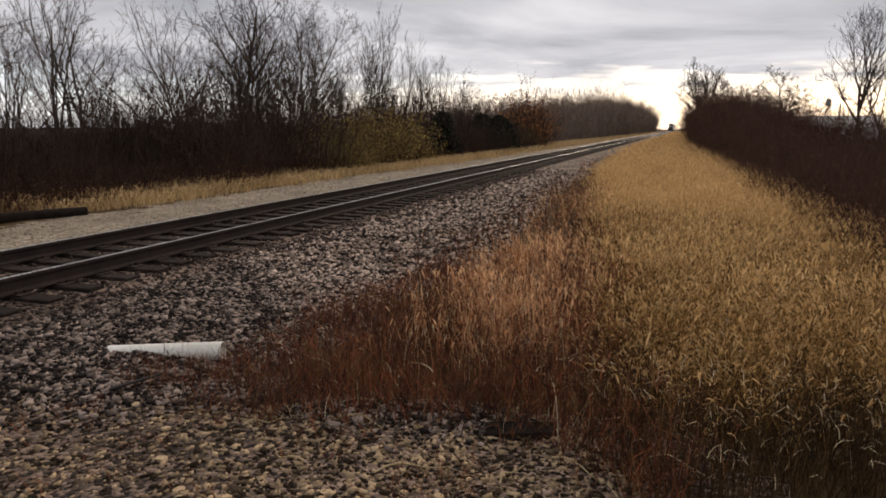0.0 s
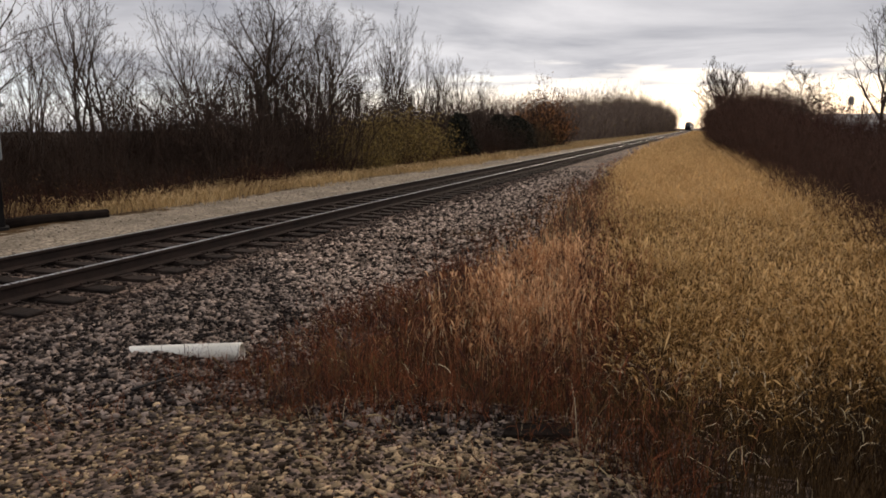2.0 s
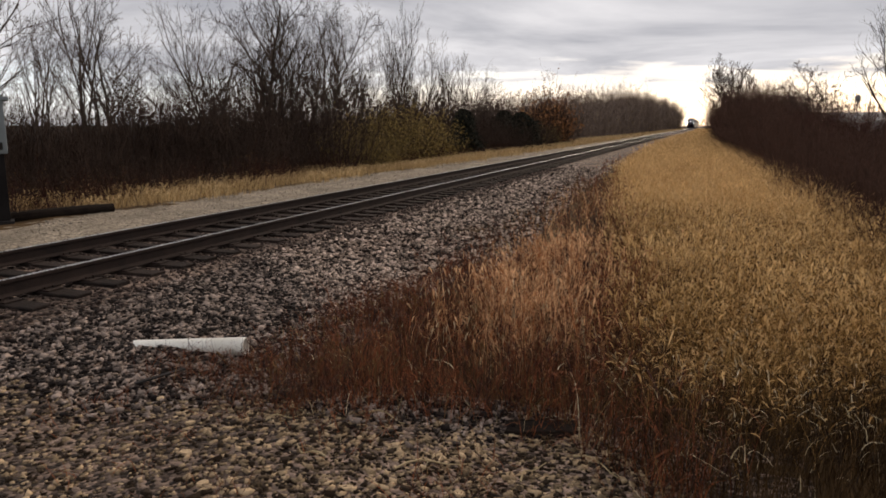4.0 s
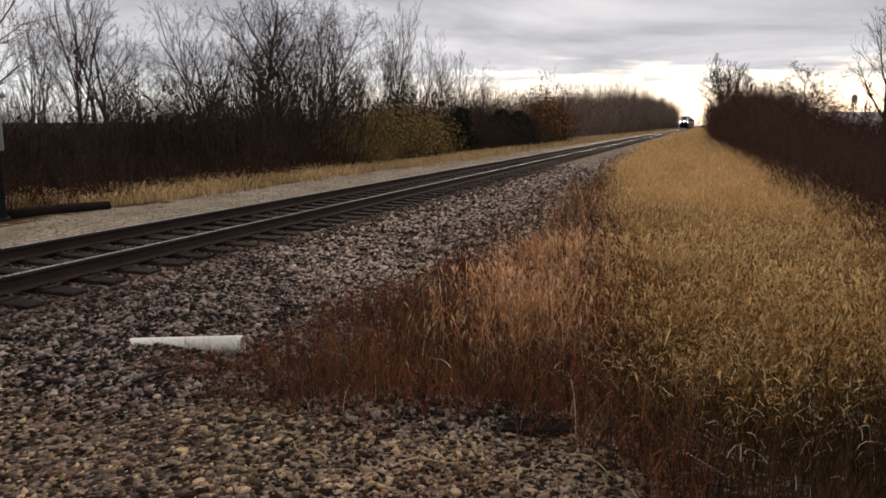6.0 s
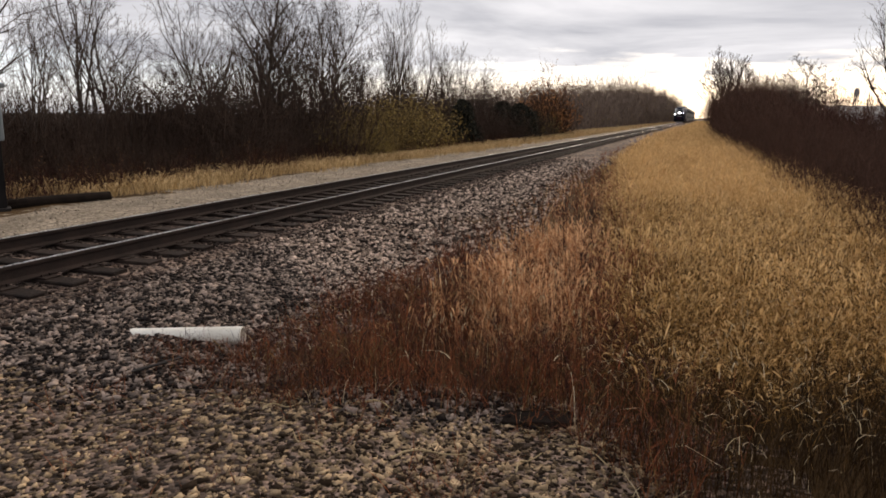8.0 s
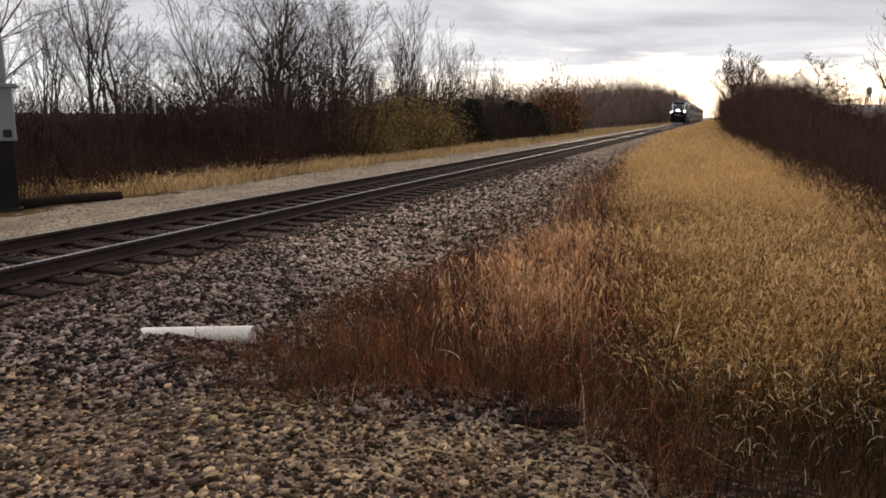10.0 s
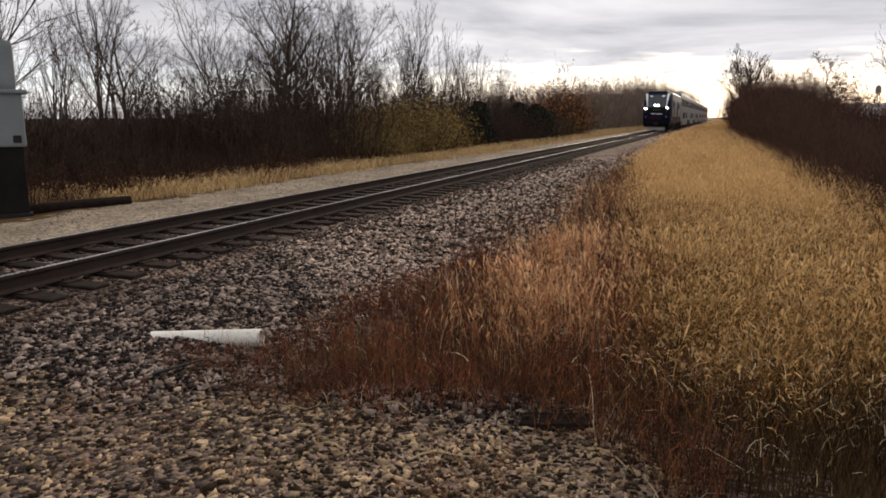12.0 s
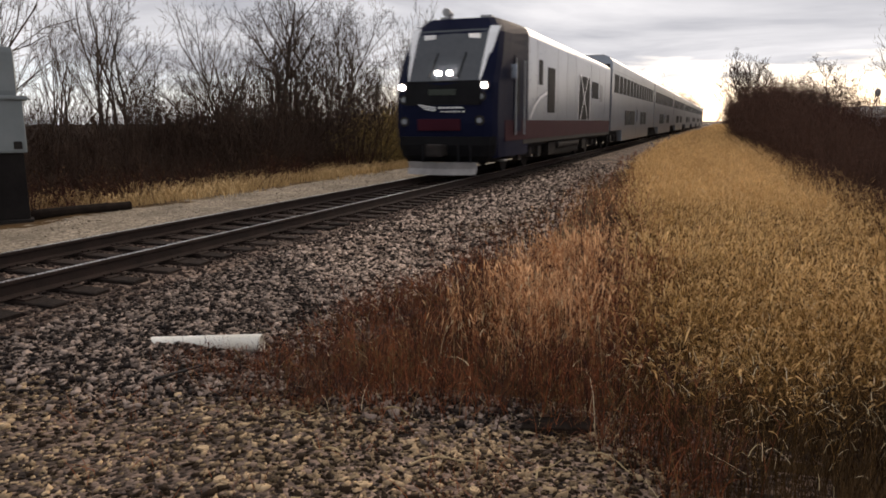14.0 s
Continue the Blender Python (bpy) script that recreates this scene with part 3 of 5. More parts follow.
def make_weeds():
    r = np.random.default_rng(31)
    zone = lambda x, y: (x > weed_left(y) + np.abs(r.normal(0, 0.22, len(x)))) & (x < gold_left(y) + 0.25 + r.normal(0, 0.2, len(x))) & (y > front(x) + r.normal(0, 0.1, len(x)))
    pieces, which = [], []

    def grow(n, y0, y1, h, w, lean, droop, side, m=0, head=0.0, k=4):
        x, y = scatter(r, n, -5, 0.6, y0, y1, zone)
        clump = 0.5 + 0.5 * np.sin(2.9 * x + 1.1 * y + 0.6) * np.sin(1.7 * y - 1.9 * x)
        thin = (y < front(x)) | (clump + 0.25 > r.uniform(0, 1, len(x))) & (r.uniform(0, 1, len(x)) < np.interp(x - weed_left(y), (0, 0.5, 1.3), (0.32, 0.8, 1.0)))
        x, y, clump = x[thin], y[thin], clump[thin]
        rise = np.interp(x - weed_left(y), (0, 0.5, 1.3, 2.5), (0.32, 0.6, 0.92, 1.15)) * (0.8 + 0.35 * clump)
        hh = h * rise * r.uniform(0.5, 1.2, len(x))
        P, W, s = blades(x, y, hh, w * r.uniform(0.6, 1.4, len(x)), r, lean=lean, droop=droop, k=k)
        pieces.append(strips(P, W, s)), which.append(m)
        if head:
            for hd in heads(P, head * r.uniform(0.5, 1.3, len(x)), r, 0.09):
                pieces.append(hd), which.append(m)
        # short side twigs along each stem
        for j in range(side):
            t = r.uniform(0.3, 0.98, len(x))
            i = np.clip((t * (k - 1)).astype(int), 0, k - 2)
            u = (t * (k - 1) - i)[:, None]
            rows = np.arange(len(x))
            at = P[rows, i] * (1 - u) + P[rows, i + 1] * u
            Q, W2, s2 = blades(at[:, 0], at[:, 1], 0.11 * r.uniform(0.4, 1.3, len(x)), 0.8 * w * np.ones(len(x)), r, lean=1.0, droop=0.3, k=3, z=at[:, 2])
            pieces.append(strips(Q, W2, s2)), which.append(m)

    def leaves(n, y0, y1, h, w, m):
        x, y = scatter(r, n, -5, 0.6, y0, y1, zone)
        z = land(x, y) + 0.5 * np.interp(x - weed_left(y), (0, 1.5), (0.35, 1.0)) * r.uniform(0.1, 1, len(x))
        P, W, sd = blades(x, y, h * r.uniform(0.4, 1.5, len(x)), w * r.uniform(0.5, 1.4, len(x)), r, lean=0.8, droop=1.3, k=4, z=z)
        pieces.append(strips(P, W, sd)), which.append(m)

    every = zone
    # a dark russet fringe all along the front, with an ochre stand in its midst
    stand = lambda x, y: every(x, y) & (r.uniform(0, 1, len(x)) < np.exp(-((x + 1.42 + 0.10 * (y - 6)) / 0.52) ** 2))
    grow(7400, 3.3, 9, 0.46, 0.0042, 0.12, 0.10, 5)
    grow(6200, 3.3, 9, 0.42, 0.0045, 0.12, 0.10, 4, m=3)
    grow(3500, 3.3, 7.5, 0.36, 0.0045, 0.15, 0.2, 2, m=4, head=0.010)
    zone = stand
    grow(9500, 4.9, 9.5, 0.60, 0.0050, 0.14, 0.15, 3, m=2, head=0.013)
    grow(1200, 4.7, 9.5, 0.62, 0.0045, 0.14, 0.25, 1, m=1, head=0.010)
    leaves(4200, 4.8, 9.5, 0.08, 0.008, 2)
    leaves(1200, 4.8, 9.5, 0.06, 0.005, 1)
    zone = every
    grow(4500, 3.3, 9, 0.22, 0.006, 0.4, 0.6, 1, m=3)
    grow(300, 3.3, 8, 0.34, 0.005, 0.35, 1.0, 0, m=1, k=5)
    leaves(1500, 3.4, 8.5, 0.06, 0.005, 1)
    leaves(2500, 3.4, 9, 0.08, 0.008, 0)
    leaves(2500, 3.4, 9, 0.08, 0.009, 3)
    # further on the weeds thin out over the stones and hug the grass
    zone = lambda x, y: every(x, y) & (r.uniform(0, 1, len(x)) < np.interp(gold_left(y) - x, (0.0, 0.9, 1.9), (1.0, 0.55, 0.16)))
    grow(3600, 9, 24, 0.46, 0.008, 0.14, 0.1, 3, head=0.012)
    grow(2800, 9, 24, 0.46, 0.008, 0.2, 0.2, 2, m=3, head=0.012)
    grow(2600, 9, 24, 0.50, 0.009, 0.2, 0.2, 2, m=4, head=0.018)
    grow(1500, 9, 20, 0.50, 0.009, 0.2, 0.2, 2, m=2, head=0.018)
    grow(4000, 24, 70, 0.42, 0.022, 0.2, 0.1, 1, head=0.03)
    # scattered stalks that have strayed out over the stones
    zone = lambda x, y: (x > weed_left(y) - 0.55) & (x < weed_left(y) + 0.5)
    grow(2600, 5.2, 13, 0.62, 0.0045, 0.16, 0.15, 3, m=0)
    grow(1800, 5.2, 13, 0.62, 0.0045, 0.16, 0.15, 3, m=3)
    # pale bent straw round the wooden block
    zone = lambda x, y: (x > -1.35) & (x < -0.45) & (y > 4.2) & (y < 4.9)
    grow(380, 4.2, 4.9, 0.22, 0.0045, 0.5, 1.1, 0, m=1, k=5)
    # single tall dark stalks
    zone = lambda x, y: (x > -2.1 - 0.12 * (y - 5)) & (x < -0.65 - 0.08 * (y - 5)) & (y > 5.0)
    grow(230, 5.0, 11.5, 0.80, 0.009, 0.07, 0.05, 9, m=3)
    # a few thin stalks before the fallen post
    zone = lambda x, y: (x > -4.15) & (x < -3.35) & (y > 4.2) & (y < 4.55)
    grow(260, 4.15, 4.5, 0.30, 0.0045, 0.10, 0.10, 3, m=3)
    # a low ragged fringe before the stand
    zone = lambda x, y: (x > -3.9) & (x < 0.1) & (y > front(x) - 0.5 * r.uniform(0, 1, len(x)) ** 1.6) & (y < front(x) + 0.5) & ((np.abs(x + 0.86) > 0.27) | (y > 4.15))
    grow(3600, 3.0, 5.0, 0.26, 0.0045, 0.3, 0.3, 3, m=0)
    grow(3600, 3.0, 5.0, 0.22, 0.0045, 0.4, 0.4, 2, m=3)
    grow(1500, 3.0, 5.0, 0.22, 0.0045, 0.4, 0.6, 1, m=4)
    grow(420, 3.0, 5.0, 0.24, 0.0045, 0.4, 0.9, 0, m=1, k=5)
    # low dead growth creeping out over the gravel
    zone = lambda x, y: (np.sin(5.1 * x + 1.3 * y) * np.sin(2.3 * x - 3.7 * y) > 0.15) & (x > -4.0) & (y < front(x) + 0.3)
    grow(2600, 2.4, 5.2, 0.10, 0.005, 0.8, 0.8, 1, m=0)
    grow(1800, 2.4, 5.2, 0.10, 0.005, 0.9, 1.0, 0, m=4)
    grow(500, 2.4, 5.2, 0.09, 0.005, 0.9, 1.0, 0, m=1)
    grow(2600, 2.6, 5.2, 0.09, 0.006, 0.9, 0.9, 0, m=3)
    stuff("russet_weeds", pieces, [M_RED, M_STRAW, M_OCHRE, M_REDTWIG, M_OCHREDULL], "russet dead weed stalks growing out of the ballast edge", "weeds", which)


make_weeds()

# ---------------------------------------------------------------- trees and brush


def tubes(A, B, RA, RB, sides=3):
    A, B, RA, RB = np.asarray(A), np.asarray(B), np.asarray(RA), np.asarray(RB)
    d = B - A
    d = d / (np.linalg.norm(d, axis=1)[:, None] + 1e-9)
    ref = np.where(np.abs(d[:, 2:3]) > 0.9, np.array([[1.0, 0, 0]]), np.array([[0, 0, 1.0]]))
    u = np.cross(d, ref)
    u /= np.linalg.norm(u, axis=1)[:, None]
    w = np.cross(d, u)
    a = np.arange(sides) / sides * 6.2832
    ring = u[:, None] * np.cos(a)[None, :, None] + w[:, None] * np.sin(a)[None, :, None]
    V = np.concatenate([A[:, None] + ring * RA[:, None, None], B[:, None] + ring * RB[:, None, None]], 1).reshape(-1, 3)
    o = (np.arange(len(A)) * 2 * sides)[:, None]
    i = np.arange(sides)
    j = (i + 1) % sides
    F = np.stack([o + i, o + j, o + sides + j, o + sides + i], -1).reshape(-1, 4)
    return V, F


def ribbons(A, B, W, r):
    """Fine twigs: one narrow tapering strip from each A to each B, turned at random about its own line."""
    A, B, W = np.asarray(A), np.asarray(B), np.asarray(W)
    side = np.cross(B - A, r.normal(size=A.shape))
    side /= np.linalg.norm(side, axis=1)[:, None] + 1e-9
    return strips(np.stack([A, B], 1), W[:, None] * np.array([[1.0, 0.5]]), side)


def branching(rng, height, stems, levels, angle, thick, crown=0.35, kids=(8, 5, 5, 4), crook=0.12, rise=0.10, reach=0.55):
    """Segments of a bare tree: (a, b, ra, rb, level). angle: how far limbs leave their parent, in degrees."""
    segs = []

    def limb(p, d, length, r, level):
        n = (7, 4, 3, 2, 1, 1)[level]
        pts, ways = [p], []
        for k in range(n):
            d = (d + Vector((rng.gauss(0, crook), rng.gauss(0, crook), rng.gauss(0, crook * 0.6) + rise))).normalized()
            pts.append(pts[-1] + d * (length / n))
            ways.append(d)
        for k in range(n):
            segs.append((pts[k], pts[k + 1], r * (1 - 0.75 * k / n), r * (1 - 0.75 * (k + 1) / n), level))
        if level >= levels:
            return
        count = kids[level] + rng.randint(-1, 1)
        turn = rng.uniform(0, 6.283)
        for c in range(count):
            low = crown if level == 0 else 0.2
            t = low + (1 - low) * (c + rng.uniform(0.1, 0.9)) / count
            k = min(int(t * n), n - 1)
            at = pts[k].lerp(pts[k + 1], t * n - k)
            w = ways[k]
            u = w.orthogonal().normalized()
            v = w.cross(u)
            turn += 2.4 + rng.uniform(-0.5, 0.5)
            a = radians(angle * rng.uniform(0.65, 1.35))
            way = (w * math.cos(a) + (u * math.cos(turn) + v * math.sin(turn)) * math.sin(a)).normalized()
            limb(at, way, length * reach * rng.uniform(0.7, 1.25) * (1.25 - 0.7 * t), max(r * (1 - 0.75 * t) * 0.7, 0.003), level + 1)

    for s in range(stems):
        a = s / stems * 6.283 + rng.uniform(-0.5, 0.5)
        out = 0.0 if stems == 1 else rng.uniform(0.10, 0.34)
        limb(Vector((math.cos(a) * 0.15 * (stems > 1), math.sin(a) * 0.15 * (stems > 1), -0.1)), Vector((math.cos(a) * out, math.sin(a) * out, 1)).normalized(), height * rng.uniform(0.6, 0.82), thick * rng.uniform(0.7, 1), 0)
    return segs


def seg_mesh(name, segs, material, least=0.004, flat_from=9, seed=1):
    """Round limbs up to a level, fine flat twigs from there on."""
    pieces, o, V, F = [], 0, [], []
    rough = [s for s in segs if s[4] < flat_from]
    fine = [s for s in segs if s[4] >= flat_from]
    if rough:
        pieces.append(tubes([tuple(s[0]) for s in rough], [tuple(s[1]) for s in rough], [max(s[2], least) for s in rough], [max(s[3], least * 0.8) for s in rough], 3))
    if fine:
        pieces.append(ribbons([tuple(s[0]) for s in fine], [tuple(s[1]) for s in fine], [2 * max(s[2], least) for s in fine], np.random.default_rng(seed)))
    for v, f in pieces:
        V.append(v), F.append(f + o)
        o += len(v)
    return mesh_np(name, np.concatenate(V), np.concatenate(F), [material])


def bare_tree(rng, height, stems=1, levels=4, angle=38, thick=0.10, crown=0.3, kids=(8, 5, 5, 4), crook=0.12, rise=0.10, reach=0.55, least=0.006, label="leafless tree with grey bark and fine twigs"):
    segs = branching(rng, height, stems, levels, angle, thick, crown, kids, crook, rise, reach)
    top = max(s[1].z for s in segs)
    f = height / top
    segs = [(a * f, b * f, ra, rb, l) for a, b, ra, rb, l in segs]
    tree = tagged(new("bare_tree"), label, "tree", group="bare trees along the railway")
    for name, low, high in (("trunk", 0, 1), ("crown", 2, 9)):
        ob = new(name, seg_mesh(name, [s for s in segs if low <= s[4] <= high], M_BARK, least, 3))
        ob.parent = tree
    return tree


def leaf_quads(P, size, r):
    n = len(P)
    a = r.normal(size=(n, 3))
    a /= np.linalg.norm(a, axis=1)[:, None]
    b = np.cross(a, r.normal(size=(n, 3)))
    b /= np.linalg.norm(b, axis=1)[:, None]
    s = (size * r.uniform(0.5, 1.3, n))[:, None]
    V = np.stack([P - a * s, P + b * s * 0.5, P + a * s, P - b * s * 0.5], 1).reshape(-1, 3)
    return V, np.arange(4 * n).reshape(-1, 4)


def bush(seed, height, radius, twigs, leaves, leaf_size, twig_mat, leaf_mat, name="bush", label="", low=0.5, thin=0.007, group="brush along the railway"):
    """Many stems that fork once from a clump, with small leaves and dead twiglets among them."""
    r = np.random.default_rng(seed)
    thing = tagged(new(name), label, "bush", group=group)
    a, q = r.uniform(0, 6.283, twigs), np.sqrt(r.uniform(0, 1, twigs)) * radius
    foot = np.stack([np.cos(a) * q * 0.75, np.sin(a) * q * 0.75, np.full(twigs, -0.1)], -1)
    lump = 1 + 0.16 * np.sin(3 * a + seed) + 0.10 * np.sin(5 * a)
    hh = height * (1 - 0.35 * (q / radius) ** 2) * lump * r.uniform(0.45, 1.12, twigs)
    out = np.stack([np.cos(a), np.sin(a), 0 * a], -1) * (q * 0.5)[:, None] + r.normal(0, 0.13 * height, (twigs, 3)) * [1, 1, 0]
    mid = foot + out * 0.4 + np.stack([0 * a, 0 * a, hh * 0.5], -1) + r.normal(0, 0.03 * height, (twigs, 3)) * [1, 1, 0]
    top = foot + out + np.stack([0 * a, 0 * a, hh], -1)
    stems = tubes(np.concatenate([foot, mid]), np.concatenate([mid, top]), np.repeat([thin * 1.5, thin], twigs), np.repeat([thin, thin * 0.4], twigs), 3)
    A, B, W = [], [], []
    for j in range(5):
        t = r.uniform(0.0, 0.95, twigs)[:, None] ** 0.8
        at = np.where(t < 0.4, foot * (1 - t / 0.4) + mid * (t / 0.4), mid * (1 - (t - 0.4) / 0.6) + top * ((t - 0.4) / 0.6))
        end = at + (r.normal(0, 0.10, (twigs, 3)) + [0, 0, 0.13]) * height * (1.2 - 0.5 * t)
        A.append(at), B.append(end), W.append(np.full(twigs, thin * 1.3))
        for c in range(2):
            u = r.uniform(0.2, 0.95, twigs)[:, None]
            start = at * (1 - u) + end * u
            A.append(start), B.append(start + (r.normal(0, 0.055, (twigs, 3)) + [0, 0, 0.06]) * height), W.append(np.full(twigs, thin * 0.9))
    twig_v, twig_f = ribbons(np.concatenate(A), np.concatenate(B), np.concatenate(W), r)
    me = mesh_np("branchwork", np.concatenate([stems[0], twig_v]), np.concatenate([stems[1], twig_f + len(stems[0])]), [twig_mat])
    st = new("branchwork", me)
    st.parent = thing
    if leaves:
        i = r.integers(0, twigs, leaves)
        t = (r.uniform(0, 1, leaves) ** low)[:, None] * 0.98 + 0.02
        P = foot[i] * (1 - t) + top[i] * t + r.normal(0, 0.09 * radius, (leaves, 3))
        P[:, 2] = np.maximum(P[:, 2], 0.05)
        lv = new("foliage", mesh_np("foliage", *leaf_quads(P, leaf_size, r), [leaf_mat]))
        lv.parent = thing
    return thing


def place(thing, x, y, turn=0.0, size=1.0, sink=0.03):
    """Moves a thing made at the origin to its spot."""
    thing.matrix_basis = pose(x, y, float(land(x, y)) - sink, 0, 0, turn) @ Matrix.Scale(size, 4)
    return thing


def copy_at(thing, x, y, turn, size, sink=0.03):
    c = copy_thing(thing, Matrix.Identity(4))
    return place(c, x, y, turn, size, sink)


def brush_mass(sources, rows, seed, material, label):
    """Bushes that merge with one another, joined into one thicket."""
    r = np.random.default_rng(seed)
    pieces = []
    for i, (x, y, size) in enumerate(rows):
        a = r.uniform(0, 6.283)
        turn = np.array([[math.cos(a), -math.sin(a), 0], [math.sin(a), math.cos(a), 0], [0, 0, 1]])
        for ob in sources[i % len(sources)].children:
            me = ob.data
            V, F = np.empty(len(me.vertices) * 3), np.empty(len(me.loops), int)
            me.vertices.foreach_get("co", V), me.loops.foreach_get("vertex_index", F)
            pieces.append((V.reshape(-1, 3) @ turn.T * size + [x, y, float(land(x, y)) - 0.03], F.reshape(-1, 4)))
    stuff("thicket", pieces, [material], label, "brush")


def make_woods():
    rng = random.Random(77)
    # thickets on the far side of the track: stems, angle, thickness, crown, twigs per limb, crook, rise
    kinds = ((4, 30, 0.085, 0.25, (7, 5, 4, 2), 0.10, 0.10), (1, 44, 0.15, 0.22, (12, 6, 5, 3), 0.11, 0.13), (3, 40, 0.08, 0.18, (9, 6, 5, 4), 0.12, 0.12),
             (1, 24, 0.07, 0.35, (10, 4, 3, 2), 0.08, 0.12), (3, 22, 0.06, 0.25, (8, 4, 4, 2), 0.10, 0.12), (2, 40, 0.055, 0.2, (6, 4, 4, 1), 0.19, 0.08), (2, 45, 0.05, 0.15, (6, 4, 4, 1), 0.22, 0.06))
    trees = [bare_tree(rng, 8.0, st, 4, an, th, cr, kd, ck, ri, 0.5, least=0.006) for st, an, th, cr, kd, ck, ri in kinds]
    # x, y, kind, height in metres
    spots = [(-20, 19.3, 0, 8.4), (-20, 28.8, 1, 9.6), (-20.5, 36.0, 2, 9.6), (-20, 44.3, 3, 10.4), (-20.5, 48.5, 4, 9.6), (-21, 22.5, 5, 7.0), (-21, 24.3, 6, 7.2), (-21, 33.0, 2, 9.6), (-20.2, 26.0, 0, 8.0),
             (-20, 40, 5, 6.6), (-20.5, 47.0, 4, 9.4), (-20.5, 50.8, 3, 9.4), (-20, 57, 4, 8.0), (-20, 62, 3, 8.8), (-21, 68, 4, 7.8), (-19.5, 13.5, 0, 7.4), (-21, 38.2, 2, 9.2), (-20, 53.5, 4, 8.4), (-21, 17.2, 5, 6.5), (-20.4, 30.7, 4, 8.4), (-16.5, 9.6, 6, 6.6)]
    for i in range(74):
        y = rng.uniform(10, 74)
        spots.append((rng.uniform(-28, -18), y + 1, rng.choice((3, 4, 5, 5, 6, 6)), rng.uniform(4.2, 7.0) + 0.012 * y - 1.4 * (38 < y < 43)))
    for i, (x, y, k, h) in enumerate(spots):
        if i < 7:
            place(trees[i], x, y, rng.uniform(0, 360), h / 8.0)
        else:
            copy_at(trees[k], x, y, rng.uniform(0, 360), h / 8.0)
    dark = [bush(sd, 2.3, 1.5, 100, 700, 0.030, M_TWIG, M_TWIG, label="leafless dark brown brush, dense with fine twigs", low=0.9, thin=0.0075) for sd in (1, 2, 3)]
    rows = []
    y = 9.5
    while y < 75:
        for x0 in (-16.0, -17.4, -19.2, -21.5):
            if x0 > -19 and 30 < y < 47:
                continue
            rows.append((x0 + rng.uniform(-0.7, 0.7) + 0.03 * (y - 20) * (x0 > -17), y + rng.uniform(-0.7, 0.7), rng.choice((0.5, 0.65, 0.8, 1.0, 1.3, 1.75)) * (1.2 if x0 < -19 else 0.92) * (1.15 if 28 < y < 42 else 1)))
        y += 1.9
    for k in range(30):
        rows.append((rng.uniform(-27, -24.0), 9 + 2.3 * k + rng.uniform(-1, 1), rng.uniform(1.0, 1.6)))
    # brush close along the near verge
    y = 9.5
    while y < 120:
        for x0 in (3.2, 4.3, 6.0, 8.4):
            if 37 < y < 55 and 5 < x0 < 8:
                continue
            size = np.interp(y, (9, 20, 26, 33, 45, 60, 90, 120), (0.6, 0.72, 0.80, 1.0, 1.2, 1.75, 2.7, 3.2)) * rng.uniform(0.75, 1.12) * (0.68 if x0 > 5 and y > 30 else 1.0)
            rows.append((x0 + rng.uniform(-0.35, 0.35) + 0.75 * max(0, size - 0.7), y + rng.uniform(-0.8, 0.8), size))
        y += np.interp(y, (11, 60, 120), (1.5, 2.6, 4.2))
    rows += [(8.6, 35.5, 1.7), (9.6, 37.0, 1.8), (8.9, 33.2, 1.5)]
    mass = [(x, y, sz) for x, y, sz in rows if x < -20 or y > 58]
    rows = [row for row in rows if row not in mass]
    near_side = [row for row in rows if row[0] > 0]
    rows = [row for row in rows if row[0] < 0]
    rusty = [bush(sd, 2.3, 1.5, 110, 800, 0.026, M_RUSTTWIG, M_RUSTTWIG, label="leafless brown-red brush beside the dry grass", low=0.9, thin=0.0065) for sd in (4, 5, 6)]
    for i, (x, y, sz) in enumerate(near_side):
        if i < 3:
            place(rusty[i], x, y, rng.uniform(0, 360), sz)
        else:
            copy_at(rusty[i % 3], x, y, rng.uniform(0, 360), sz)
    for i, (x, y, sz) in enumerate(rows):
        if i < 3:
            place(dark[i], x, y, rng.uniform(0, 360), sz)
        else:
            copy_at(dark[i % 3], x, y, rng.uniform(0, 360), sz)
    brush_mass(dark, [row for row in mass if row[0] < 0], 5, M_TWIG, "leafless dark brown brush filling the back of the thicket")
    brush_mass(rusty, [row for row in mass if row[0] > 0], 7, M_RUSTTWIG, "leafless brown brush rising along the far verge")
    tall = bush(21, 3.7, 1.3, 60, 0, 0.03, M_TWIG, M_TWIG, label="tall thin leafless brush stems", thin=0.008)
    place(tall, -18.2, 12.0, 0, 1.0)
    spread = [(rng.uniform(-23, -17.6), 10 + 1.4 * k + rng.uniform(-0.7, 0.7), rng.uniform(0.7, 1.25)) for k in range(46)]
    brush_mass([tall], spread, 6, M_TWIG, "tall thin leafless stems rising through the thicket")
    # low russet and tan shrubs spilling out of the thicket over the grass
    low = bush(33, 1.0, 0.8, 60, 420, 0.022, M_REDTWIG, M_OCHREDULL, label="low brown shrub at the edge of the grass", thin=0.005)
    place(low, -14.9, 14.5, 0, 1.0)
    for k in range(46):
        y = 11.5 + 1.25 * k + rng.uniform(-0.6, 0.6)
        copy_at(low, -14.9 + rng.uniform(-0.6, 0.7) + 0.012 * (y - 15), y, rng.uniform(0, 360), rng.uniform(0.6, 1.35))
    for k in range(22):
        copy_at(low, 2.75 + rng.uniform(-0.3, 0.5), 9.5 + 1.5 * k + rng.uniform(-0.6, 0.6), rng.uniform(0, 360), rng.uniform(0.55, 1.0))
    red = bush(9, 2.2, 1.6, 200, 900, 0.035, M_REDTWIG, M_REDTWIG, label="russet-red leafless brush beside the dry grass")
    place(red, 6.2, 44, 20, 1.45)
